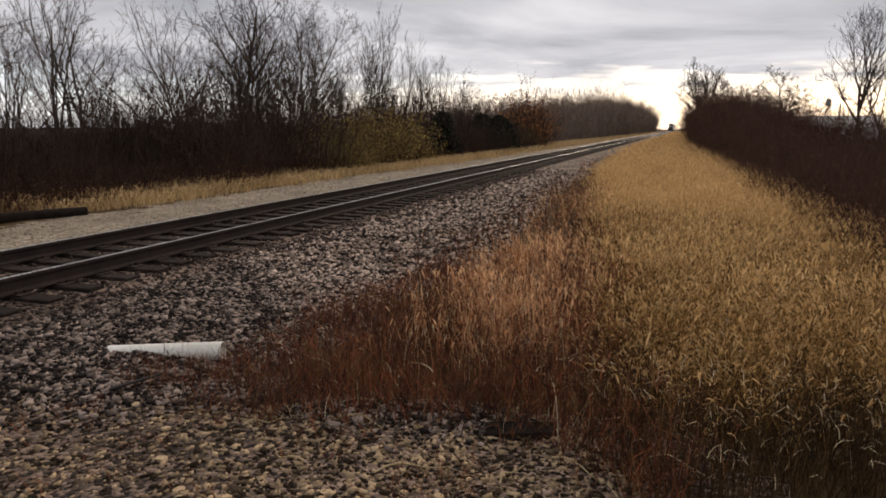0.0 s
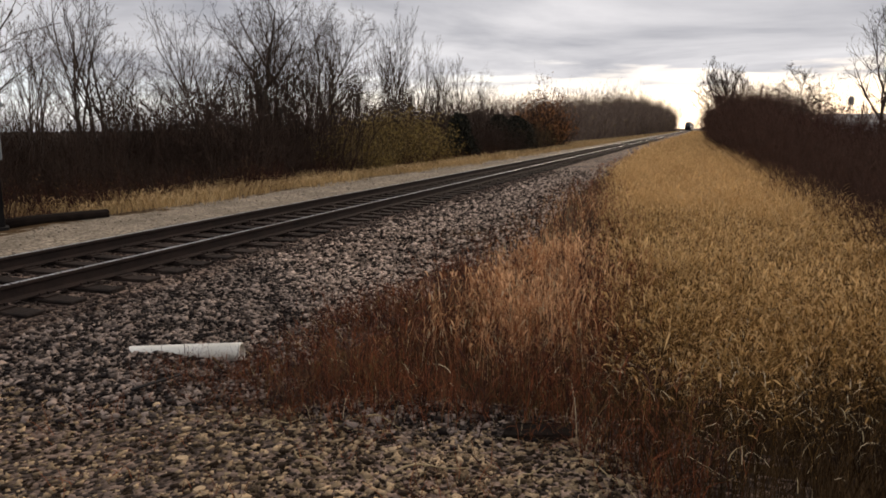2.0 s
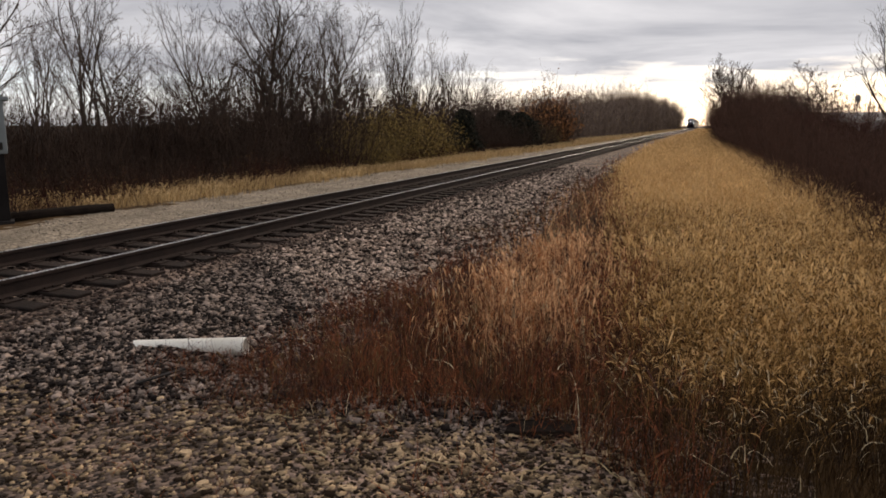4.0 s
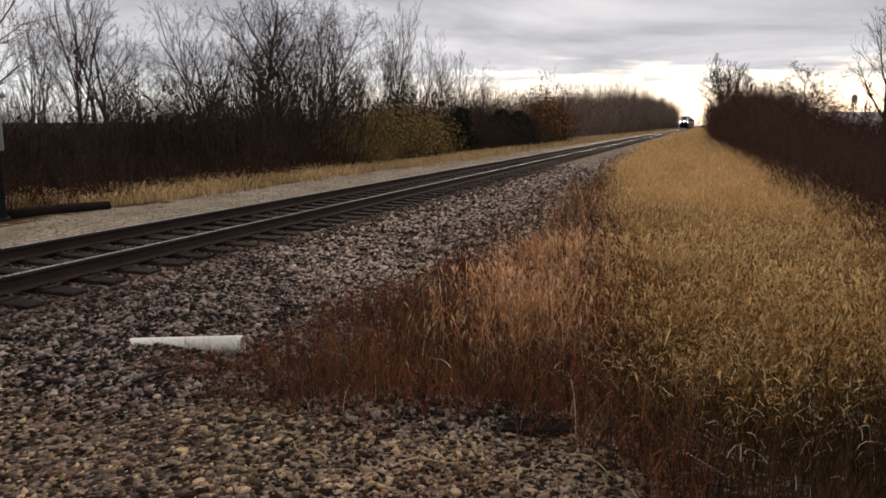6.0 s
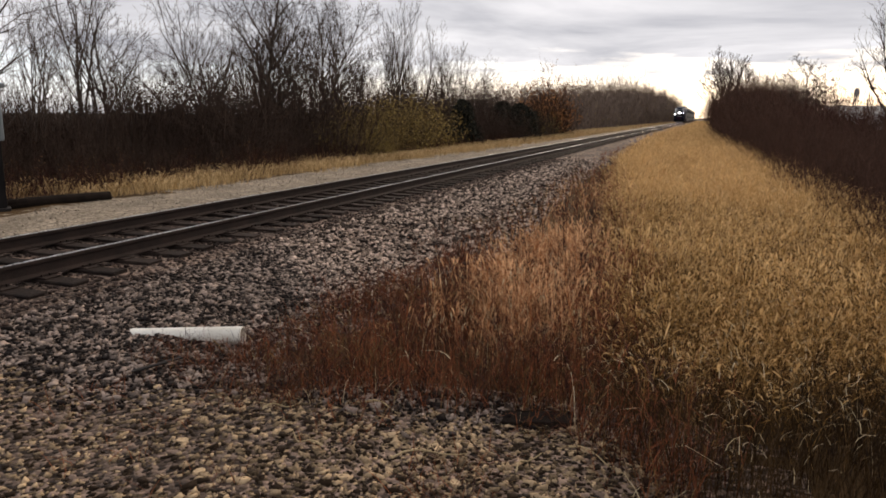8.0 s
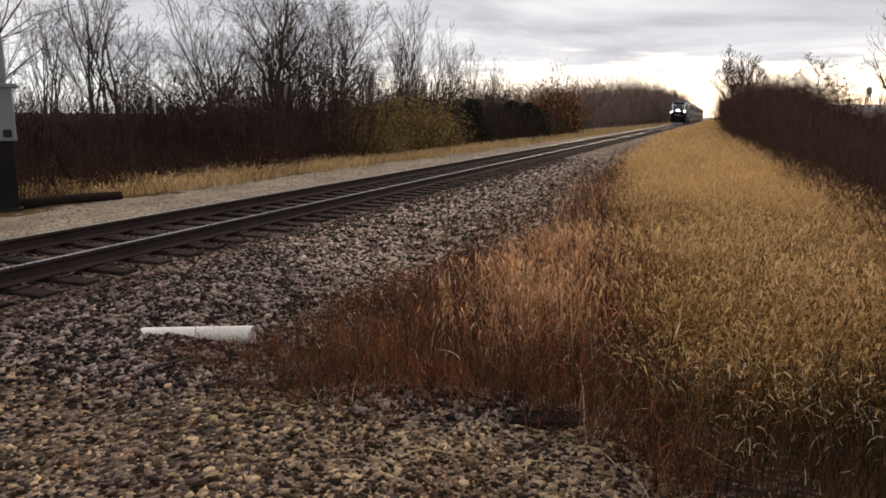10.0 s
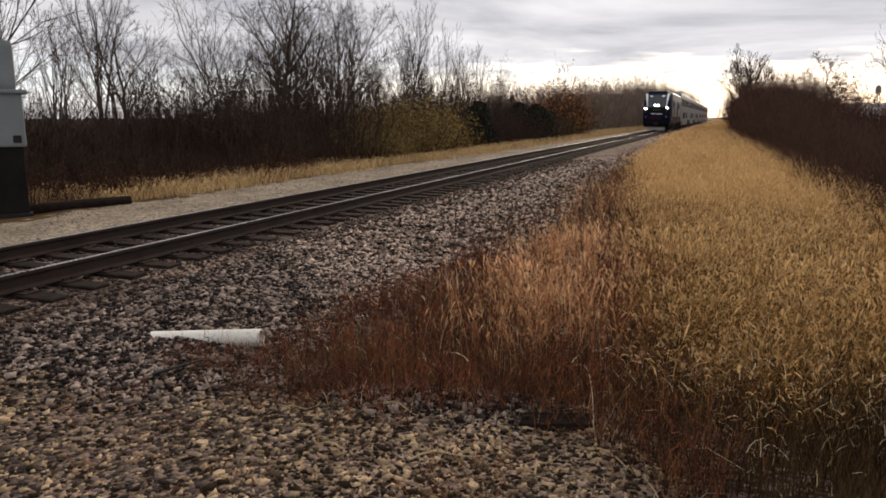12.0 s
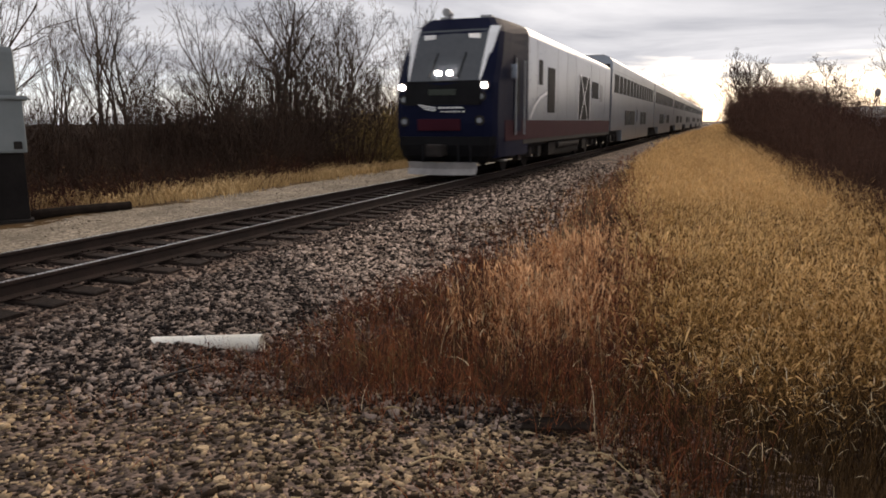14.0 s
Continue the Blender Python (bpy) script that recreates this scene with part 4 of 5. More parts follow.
    for x, y, s in ((7.8, 47, 1.5), (5.9, 39.5, 1.15), (8.6, 42.5, 1.4), (6.9, 52, 1.5)):
        copy_at(red, x, y, rng.uniform(0, 360), s)
    olive = bush(14, 3.2, 2.4, 170, 8000, 0.06, M_TWIG, M_OLIVE, label="rounded bush with olive-green autumn leaves", low=0.55)
    place(olive, -15.6, 34.8, 0, 1.0)
    for x, y, sz in ((-15.9, 38.2, 1.0), (-15.8, 31.5, 0.8), (-18.0, 41.0, 0.95), (-14.6, 29.8, 0.5), (-15.3, 64, 0.7), (-15.5, 69, 0.8), (-16.5, 78, 0.8)):
        copy_at(olive, x, y, rng.uniform(0, 360), sz)
    # dark evergreens
    r = np.random.default_rng(8)
    for x, y, h, w in ((-14.9, 44.5, 3.1, 1.15), (-14.2, 57.0, 3.1, 1.9), (-16.3, 59.5, 3.3, 1.7)):
        t = tagged(new("cedar_tree"), "dark green-brown cedar with dense foliage down to the ground", "tree", group="cedars along the track")
        st = part("trunk", rod((0, 0, -0.1), (0, 0, h * 0.9), 0.09, 0.02, 8), M_BARK, t)
        n = 5000
        z = r.uniform(0.02, 1, n)
        q = np.sqrt(r.uniform(0.2, 1, n)) * w * np.interp(z, (0, 0.25, 0.7, 1), (0.85, 1, 0.72, 0.15)) * (1 + 0.15 * np.sin(9 * z + 3 * x))
        a = r.uniform(0, 6.283, n)
        q = q * (1 + 0.2 * np.sin(4 * a + 6 * z)) * r.uniform(0.8, 1.22, n)
        P = np.stack([q * np.cos(a), q * np.sin(a), z * h], -1)
        f = new("foliage", mesh_np("foliage", *leaf_quads(P, 0.10, r), [M_CEDAR]))
        f.parent = t
        place(t, x, y)
    orange = bush(17, 5.2, 1.9, 200, 3800, 0.11, M_TWIG, M_ORANGE, name="orange_tree", label="small tree still holding orange-brown leaves", thin=0.015)
    place(orange, -14.7, 71.0, 0, 1.12)
    # single taller trees on the near side
    for k, (x, y, h, st, an, kd, ri) in enumerate(((3.2, 112, 12.4, 4, 28, (9, 6, 4, 3), 0.12), (8.7, 70, 7.6, 1, 56, (11, 6, 4, 3), 0.06), (9.9, 48, 10.0, 1, 36, (13, 6, 5, 3), 0.17), (4.6, 118, 11.0, 2, 30, (7, 5, 4, 3), 0.1), (11.6, 47, 7.0, 2, 36, (7, 5, 4, 3), 0.1))):
        t = bare_tree(random.Random(60 + k), h, st, 4, an, 0.018 * h ** 0.9, 0.22, kd, 0.08, ri, 0.55, least=0.009 if y < 60 else 0.021, label="tall leafless tree rising above the brush")
        place(t, x, y, 40 * k)


make_woods()


def far_wood(name, x0, x1, y0, y1, height, n, seed, label, olive=0.15):
    """A distant wood: a crowd of bare crowns, each a fan of limbs and fine twigs over low foliage, in one object."""
    r = np.random.default_rng(seed)
    pieces, which = [], []
    y = y0 + (y1 - y0) * r.uniform(0, 1, n) ** 1.3
    x = r.uniform(x0, x1, n)
    h = np.interp(y, *height) * r.uniform(0.6, 1.12, n)
    base = np.stack([x, y, land(x, y) - 0.1], -1)
    fine = np.interp(y, (70, 450), (0.026, 0.09))
    for j in range(7):
        way = np.stack([r.normal(0, 0.26, n), r.normal(0, 0.26, n), np.ones(n)], -1)
        tip = base + way * (h * r.uniform(0.6, 1.0, n))[:, None]
        pieces.append(tubes(base, tip, fine, fine * 0.3, 3)), which.append(0)
        for c in range(8):
            t = r.uniform(0.25, 1.0, n)[:, None]
            at = base * (1 - t) + tip * t
            end = at + (r.normal(0, 0.09, (n, 3)) + [0, 0, 0.10]) * h[:, None]
            pieces.append(ribbons(at, end, fine * 0.9, r)), which.append(0)
    for j in range(44):
        z = r.uniform(0.0, 1, n) ** 1.5
        P = base + np.stack([r.normal(0, 0.16, n) * h, r.normal(0, 0.16, n) * h, h * z * 0.72], -1)
        pieces.append(leaf_quads(P, np.interp(y, (70, 450), (0.10, 0.34)), r)), which.append(1 if j < 44 * olive else 0)
    # the bare limbs take the wood colour with haze painted in
    stuff(name, pieces, [M_HAZEWOOD, M_OLIVE], label, "woods", which)


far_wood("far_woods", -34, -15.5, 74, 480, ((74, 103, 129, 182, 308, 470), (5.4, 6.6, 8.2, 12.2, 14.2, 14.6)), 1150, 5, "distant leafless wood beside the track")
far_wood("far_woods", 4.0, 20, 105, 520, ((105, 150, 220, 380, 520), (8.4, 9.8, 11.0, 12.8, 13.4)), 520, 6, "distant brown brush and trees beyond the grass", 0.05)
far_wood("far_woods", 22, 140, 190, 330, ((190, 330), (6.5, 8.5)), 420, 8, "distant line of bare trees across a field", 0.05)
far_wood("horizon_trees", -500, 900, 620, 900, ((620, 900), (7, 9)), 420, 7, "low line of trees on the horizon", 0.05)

# ---------------------------------------------------------------- the train


def section(half, z0, z1, r, y, top=None, n=5):
    """A body outline: flat sides and floor, rounded roof edges."""
    pts = [(-half, z0), (half, z0)]
    for k in range(n + 1):
        a = k / n * math.pi / 2
        pts.append((half - r + r * math.cos(a), z1 - r * 0.8 + r * 0.8 * math.sin(a)))
    for k in range(n + 1):
        a = math.pi / 2 + k / n * math.pi / 2
        pts.append((-half + r + r * math.cos(a), z1 - r * 0.8 + r * 0.8 * math.sin(a)))
    return [(a, y, b) for a, b in pts]


def disc(x, y, z, r, depth=0.05, sides=20):
    return rod((x, y - depth / 2, z), (x, y + depth / 2, z), r, sides=sides)


def bogie(parent, y, wheels=2, base=2.6):
    b = part("bogie", box(-1.25, 1.25, y - base / 2 - 0.75, y + base / 2 + 0.75, 0.42, 0.78, 0.06), M_UNDER, parent, "sooty wheel truck frame")
    for k in range(wheels):
        for sx in (-1, 1):
            yy = y - base / 2 + base * k / (wheels - 1)
            bm = rod((sx * 0.68, yy, 0.5), (sx * 0.82, yy, 0.5), 0.5, sides=28)
            rod((sx * 0.82, yy, 0.5), (sx * 0.87, yy, 0.5), 0.2, sides=14, bm=bm)
            part("wheel", bm, M_IRON, b)
            part("axle_box", box(sx * 1.25 - 0.1, sx * 1.25 + 0.1, yy - 0.17, yy + 0.17, 0.34, 0.7, 0.03), M_IRON, b)
    for sx in (-1, 1):
        sp = rod((sx * 1.27, y, 0.4), (sx * 1.27, y, 0.72), 0.12, sides=12)
        part("spring", sp, M_IRON, b)
    return b


def front_ring(z):
    """The plan outline of the cab front at height z: y of the face and half width of the flat part."""
    face = np.interp(z, (0.5, 1.0, 1.7, 2.6, 3.2, 4.05, 4.48), (0.30, 0.08, 0.0, 0.10, 0.45, 0.98, 1.45))
    return float(face)


def make_locomotive():
    loco = tagged(new("locomotive"), "modern diesel passenger locomotive, navy front, silver sides, maroon stripe", "locomotive")
    W, TOP = 1.52, 4.50
    # cab and nose: horizontal rings from the skirt to the roof
    rings = []
    for z in (0.55, 0.8, 1.1, 1.5, 1.9, 2.3, 2.6, 2.9, 3.2, 3.5, 3.8, 4.05, 4.22, 4.36, 4.48):
        f = front_ring(z)
        half = float(np.interp(z, (0.5, 1.2, 2.6, 3.4, 4.1, 4.48), (1.46, W, W, 1.5, 1.40, 1.1)))
        u = min(1.0, max(0.0, (z - (TOP - 0.336)) / 0.336))
        rear = W - 0.42 + 0.42 * math.sqrt(max(0.0, 1 - u * u))
        ring = [(-rear, 3.6, z), (-(half * 0.6 + rear * 0.4), f + 1.0, z), (-half * 0.99, f + 0.40, z), (-half * 0.93, f + 0.16, z), (-half * 0.80, f + 0.05, z), (-half * 0.4, f + 0.005, z), (0, f, z)]
        ring += [(-a, b, c) for a, b, c in ring[-2::-1]]
        rings.append(ring)
    part("cab", loft(rings), M_NAVY, loco, "navy blue cab and nose", smooth=False)
    # the long hood
    body = loft([section(W, 1.02, TOP, 0.42, y) for y in (3.58, 8, 14, 20.9)])
    part("hood", body, M_SILVER, loco, "silver engine hood")
    part("roof_cover", box(-0.95, 0.95, 4.2, 20.6, TOP - 0.02, TOP + 0.10, 0.05), M_ROOFGREY, loco)
    part("rear_wall", box(-1.42, 1.42, 20.9, 20.98, 1.0, 4.1, 0.02), M_BLACK, loco)
    part("frame", box(-1.38, 1.38, 1.0, 20.9, 0.75, 1.0, 0.03), M_UNDER, loco)
    part("fuel_tank", box(-1.35, 1.35, 8.2, 13.2, 0.28, 0.8, 0.12), M_UNDER, loco)
    for sx in (-1, 1):
        x = sx * W
        lo, hi = sorted((x, x + sx * 0.012))
        side = part("side_stripe", box(lo, hi, 1.05, 20.88, 1.0, 1.58), M_MAROON, loco, "maroon stripe along the side")
        part("sill", box(*sorted((x - sx * 0.02, x + sx * 0.008)), 3.0, 20.88, 0.86, 0.996, 0.01), M_IRON, loco, "dark sill below the stripe")
        for yy in (3.62, 4.75, 7.9, 9.6, 11.3, 14.95, 17.3, 19.2):
            part("panel_seam", box(*sorted((x - sx * 0.004, x + sx * 0.004)), yy, yy + 0.03, 1.585, 4.12), M_ROOFGREY, loco)
        part("air_tank", rod((x * 0.84, 8.6, 0.68), (x * 0.84, 12.8, 0.68), 0.17, sides=14), M_IRON, loco)
        for y0, y1 in ((6.9, 7.9), (13.5, 14.4)):
            part("equipment_box", box(*sorted((x * 0.62, x * 0.95)), y0, y1, 0.34, 0.82, 0.03), M_UNDER, loco)
        door = part("cab_door", box(*sorted((x + sx * 0.014, x + sx * 0.03)), 1.95, 2.75, 1.25, 3.45, 0.006), M_NAVY, loco)
        part("door_window", box(*sorted((x + sx * 0.026, x + sx * 0.036)), 2.15, 2.5, 1.75, 3.3, 0.004), M_GLASS, door)
        for yy in (1.86, 2.85):
            part("grab_rail", rod((x + sx * 0.09, yy, 1.15), (x + sx * 0.09, yy, 3.35), 0.03, sides=8), M_ROOFGREY, loco)
        part("mirror", box(*sorted((x + sx * 0.05, x + sx * 0.22)), 1.45, 1.52, 2.75, 3.15, 0.02), M_SILVER, loco)
        for name, y0, y1, z0, z1, m in (("side_window", 5.0, 5.5, 2.75, 3.55, M_GLASS), ("air_intake", 6.3, 7.4, 1.85, 3.4, M_BLACK), ("grille", 12.1, 14.6, 1.62, 3.45, M_BLACK), ("side_window", 15.2, 17.0, 2.6, 3.35, M_GLASS), ("side_hatch", 17.6, 18.3, 2.5, 3.3, M_ROOFGREY)):
            p = part(name, box(*sorted((x - sx * 0.01, x + sx * 0.016)), y0, y1, z0, z1, 0.004), m, loco)
            if name in ("grille", "air_intake"):
                for k in range(9):
                    zz = z0 + (z1 - z0) * (k + 0.5) / 9
                    part("slat", box(*sorted((x + sx * 0.014, x + sx * 0.028)), y0 + 0.05, y1 - 0.05, zz - 0.02, zz + 0.02), m, p)
        # white cross and swoosh on the side
        for (ya, za), (yb, zb) in (((12.3, 1.6), (14.1, 3.5)), ((14.1, 1.6), (12.3, 3.5)), ((11.8, 1.6), (12.0, 3.4)), ((14.7, 1.6), (14.6, 3.4)), ((3.75, 1.62), (4.3, 2.0)), ((4.3, 2.0), (5.0, 2.3)), ((5.0, 2.3), (6.1, 2.52))):
            st = rod((x + sx * 0.034, ya, za), (x + sx * 0.034, yb, zb), 0.05, sides=4)
            for v in st.verts:
                v.co.x = x + sx * (0.030 + 0.1 * min(abs(v.co.x - x), 0.06))
            part("white_line", st, M_PAINT, loco, "white livery line")
        # pale pillar stripe beside the windshield
        rg = []
        for z in (2.48, 2.8, 3.2, 3.6, 4.0, 4.2):
            f = front_ring(z)
            half = float(np.interp(z, (0.5, 1.2, 2.6, 3.4, 4.1, 4.48), (1.46, W, W, 1.5, 1.40, 1.1)))
            w = float(np.interp(z, (2.48, 3.0, 4.2), (0.04, 0.14, 0.27)))
            c = float(np.interp(z, (2.48, 3.0, 4.2), (1.06, 1.11, 1.20)))
            rg.append([(sx * (c - w / 2), f + 0.0, z), (sx * (c + w / 2), f + 0.07, z), (sx * (c + w / 2), f + 0.11, z), (sx * (c - w / 2), f + 0.06, z)])
        part("pillar_stripe", loft(rg), M_PAINT, loco, "pale pillar stripe curving up the cab")
    # windshield
    rg = []
    for z in (2.66, 2.9, 3.2, 3.5, 3.8, 4.12):
        f = front_ring(z) - 0.022
        h = float(np.interp(z, (2.66, 4.12), (1.02, 1.08)))
        rg.append([(-h, f + 0.045, z), (-h * 0.5, f + 0.008, z), (0, f, z), (h * 0.5, f + 0.008, z), (h, f + 0.045, z), (h, f + 0.08, z), (0, f + 0.05, z), (-h, f + 0.08, z)])
    shield = part("windshield", loft(rg), M_WINDSHIELD, loco, "raked one-piece windshield")
    for sx in (-0.42, 0.42):
        part("wiper", rod((sx, front_ring(2.7) - 0.05, 2.72), (sx + 0.12, front_ring(3.45) - 0.05, 3.45), 0.018, sides=6), M_BLACK, shield)
        part("number_board", box(sx * 1.6 - 0.17, sx * 1.6 + 0.17, front_ring(3.95) - 0.06, front_ring(3.95) - 0.02, 3.84, 3.98, 0.01), M_PAINT, shield, "pale number board")
    part("nose_mask", loft([[(-1.12, front_ring(z) - 0.016, z), (1.12, front_ring(z) - 0.016, z), (1.12, front_ring(z) + 0.1, z), (-1.12, front_ring(z) + 0.1, z)] for z in (2.0, 2.3, 2.65)]), M_BLACK, loco, "black mask under the windshield")
    for sx in (-0.17, 0.17):
        h = part("headlight", disc(sx, front_ring(2.87) - 0.04, 2.87, 0.064, 0.06), M_LAMP, loco, "lit round headlight")
    for sx, z, m, nm in ((1.20, 2.52, M_LAMP, "ditch_light"), (-1.24, 2.50, M_LAMP, "ditch_light"), (1.12, 2.22, M_LENS, "marker_light"), (-1.16, 2.16, M_LENS, "marker_light"), (1.10, 1.58, M_LENS, "marker_light"), (-1.14, 1.55, M_LENS, "marker_light")):
        ring = part("lamp_ring", disc(sx, front_ring(z) + 0.075, z, 0.14, 0.10), M_IRON, loco)
        part(nm, disc(sx, front_ring(z) + 0.03, z, 0.075, 0.06), m, ring)
    # plain shapes in place of the maker's emblem
    wing = bmesh.new()
    for k in range(3):
        bar = box(-0.27 + 0.05 * k, 0.27 - 0.05 * k, -0.006, 0.006, -0.011, 0.011)
        bmesh.ops.transform(bar, matrix=pose(-0.42 + 0.04 * k, -0.02, 1.97 - 0.05 * k, 0, 9, 0), verts=bar.verts[:])
        join(wing, bar)
    part("emblem", wing, M_PAINT, loco, "pale three-bar emblem")
    bars = bmesh.new()
    for k in range(6):
        box(-0.08 + 0.125 * k, 0.0 + 0.125 * k, -0.018, -0.004, 1.90, 1.95, 0, bars)
        box(0.0 + 0.125 * k, 0.06 + 0.125 * k, -0.018, -0.004, 1.80, 1.84, 0, bars)
    part("emblem_bar", bars, M_PAINT, loco)
    part("nose_stripe", box(-0.72, 0.55, -0.015, 0.12, 1.30, 1.62, 0.03), M_MAROON, loco, "maroon nose panel")
    # coupler, pilot and plow
    rg = []
    for z, back, half in ((0.42, 0.22, 1.30), (0.60, 0.06, 1.40), (0.90, -0.02, 1.46), (1.14, -0.02, 1.48)):
        rg.append([(-half, 1.3, z), (-half, back + 0.42, z), (-half * 0.93, back + 0.16, z), (-half * 0.78, back + 0.05, z), (0, back, z), (half * 0.78, back + 0.05, z), (half * 0.93, back + 0.16, z), (half, back + 0.42, z), (half, 1.3, z)])
    part("pilot", loft(rg), M_BLACK, loco, "black rounded pilot below the nose")
    part("number_display", box(-0.40, 0.40, front_ring(2.36) - 0.035, front_ring(2.36) + 0.02, 2.27, 2.43, 0.008), M_DISPLAY, loco, "dim green number display")
    cp = box(-0.16, 0.16, -0.45, 0.6, 0.62, 0.92, 0.05)
    box(-0.24, 0.2, -0.62, -0.35, 0.60, 0.94, 0.06, cp)
    part("coupler", cp, M_IRON, loco)
    for sx in (-0.55, 0.5, 0.85):
        part("air_hose", rod((sx, -0.05, 0.95), (sx + 0.08, -0.22, 0.45), 0.03, sides=8), M_BLACK, loco)
    rg = []
    for z, yy in ((0.10, -0.40), (0.26, -0.28), (0.44, -0.30)):
        rg.append([(-1.02, yy + 0.30, z), (-0.5, yy + 0.07, z), (0, yy, z), (0.5, yy + 0.07, z), (1.02, yy + 0.30, z), (1.02, yy + 0.37, z), (0, yy + 0.1, z), (-1.02, yy + 0.37, z)])
    part("plow", loft(rg), M_PLOW, loco, "scuffed light grey pilot plow")
    for sx in (-1, 1):
        part("step", box(sx * 1.3 - 0.2, sx * 1.3 + 0.2, 1.1, 1.5, 0.42, 0.46, 0.01), M_PLOW, loco)
    # horns and aerials on the roof
    horn = box(-0.62, -0.30, 1.55, 1.8, 4.44, 4.56, 0.02)
    rod((-0.36, 1.35, 4.66), (-0.36, 1.8, 4.66), 0.12, 0.06, 12, horn), rod((-0.36, 1.65, 4.42), (-0.36, 1.65, 4.62), 0.05, sides=8, bm=horn)
    part("horn", horn, M_ROOFGREY, loco)
    part("aerial", box(0.55, 0.9, 1.7, 2.0, 4.44, 4.58, 0.04), M_ROOFGREY, loco)
    bogie(loco, 4.6), bogie(loco, 16.6)
    return loco


def make_coach():
    coach = tagged(new("passenger_car"), "two-level stainless steel passenger car with a dark upper window band", "passenger car", group="cars of the passenger train")
    W, Ln = 1.53, 25.6
    bm = loft([section(W, 1.02, 5.06, 0.5, y) for y in (0.25, 6, 13, 20, Ln)])
    body = part("body", bm, M_STEEL, coach, "fluted stainless steel body")
    part("low_body", box(-W, W, 4.9, Ln - 4.7, 0.36, 1.03, 0.03), M_STEEL, coach)
    part("end_wall", box(-1.40, 1.40, 0.18, 0.26, 0.95, 4.6, 0.05), M_IRON, coach)
    part("diaphragm", box(-0.65, 0.65, -0.12, 0.2, 2.6, 4.72, 0.05), M_BLACK, coach, "rubber gangway")
    part("underframe", box(-1.2, 1.2, 0.4, Ln - 0.2, 0.75, 1.02, 0.03), M_UNDER, coach)
    part("roof", box(-1.05, 1.05, 0.4, Ln - 0.2, 5.042, 5.12, 0.03), M_ROOFGREY, coach)
    for sx in (-1, 1):
        x = sx * W
        band = part("window_band", box(*sorted((x - sx * 0.005, x + sx * 0.010)), 1.2, Ln - 0.9, 3.12, 4.12, 0.003), M_BLACK, coach, "dark window band")
        n = 13
        for k in range(n):
            y0 = 1.45 + k * (Ln - 3.1) / n
            part("window", box(*sorted((x + sx * 0.004, x + sx * 0.018)), y0, y0 + 1.42, 3.2, 4.04, 0.004), M_GLASS, band)
            part("mullion", box(*sorted((x + sx * 0.006, x + sx * 0.026)), y0 + 1.48, y0 + 1.66, 3.1, 4.14, 0.004), M_STEEL, band)
        for y0, y1 in ((6.2, 8.3), (8.6, 11.4), (15.0, 16.8), (17.2, 19.0)):
            part("low_window", box(*sorted((x - sx * 0.004, x + sx * 0.014)), y0, y1, 1.3, 2.2, 0.004), M_GLASS, coach)
        door = part("side_door", box(*sorted((x - sx * 0.004, x + sx * 0.014)), 12.2, 13.3, 0.5, 2.5, 0.004), M_STEEL, coach)
        part("door_window", box(*sorted((x + sx * 0.010, x + sx * 0.022)), 12.45, 13.05, 1.5, 2.3, 0.004), M_GLASS, door)
        for zz in (1.12, 2.35, 2.5, 2.65, 2.8, 2.95, 4.3):
            part("flute", box(*sorted((x - sx * 0.002, x + sx * 0.02)), 0.4, Ln - 0.1, zz, zz + 0.05), M_STEEL, coach)
    bogie(coach, 2.9, base=2.5), bogie(coach, Ln - 2.6, base=2.5)
    return coach


LOCO = make_locomotive()
COACH = make_coach()
COACHES = [COACH] + [copy_thing(COACH, Matrix.Identity(4)) for k in range(6)]

# ---------------------------------------------------------------- things beside the track


def make_pipe():
    # one end has sunk into the stones, the other lies on top of them
    a, b = Vector((-4.42, 4.50, -0.332)), Vector((-3.50, 4.77, -0.286))
    d = (b - a).normalized()
    u = d.cross(Vector((0, 0, 1))).normalized()
    w = u.cross(d)
    n, rad = 28, 0.079

    def ring(at, r):
        return [at + (u * math.cos(k / n * 6.2832) + w * math.sin(k / n * 6.2832)) * r for k in range(n)]

    rings = [ring(a.lerp(b, s), rad) for s in (0.0, 0.25, 0.5, 0.75, 0.99)]
    rings[0] = [p + d * 0.22 * (0.5 - 0.5 * math.sin(k / n * 6.2832)) for k, p in enumerate(rings[0])]
    rings += [ring(b, rad - 0.004), ring(b, rad - 0.012), ring(b - d * 0.3, rad - 0.012)]
    pipe = part("marker_post", loft(rings), M_WHITE, None, smooth=False)
    tagged(pipe, "fallen white plastic marker post half sunk in grey ballast", "marker post")


make_pipe()


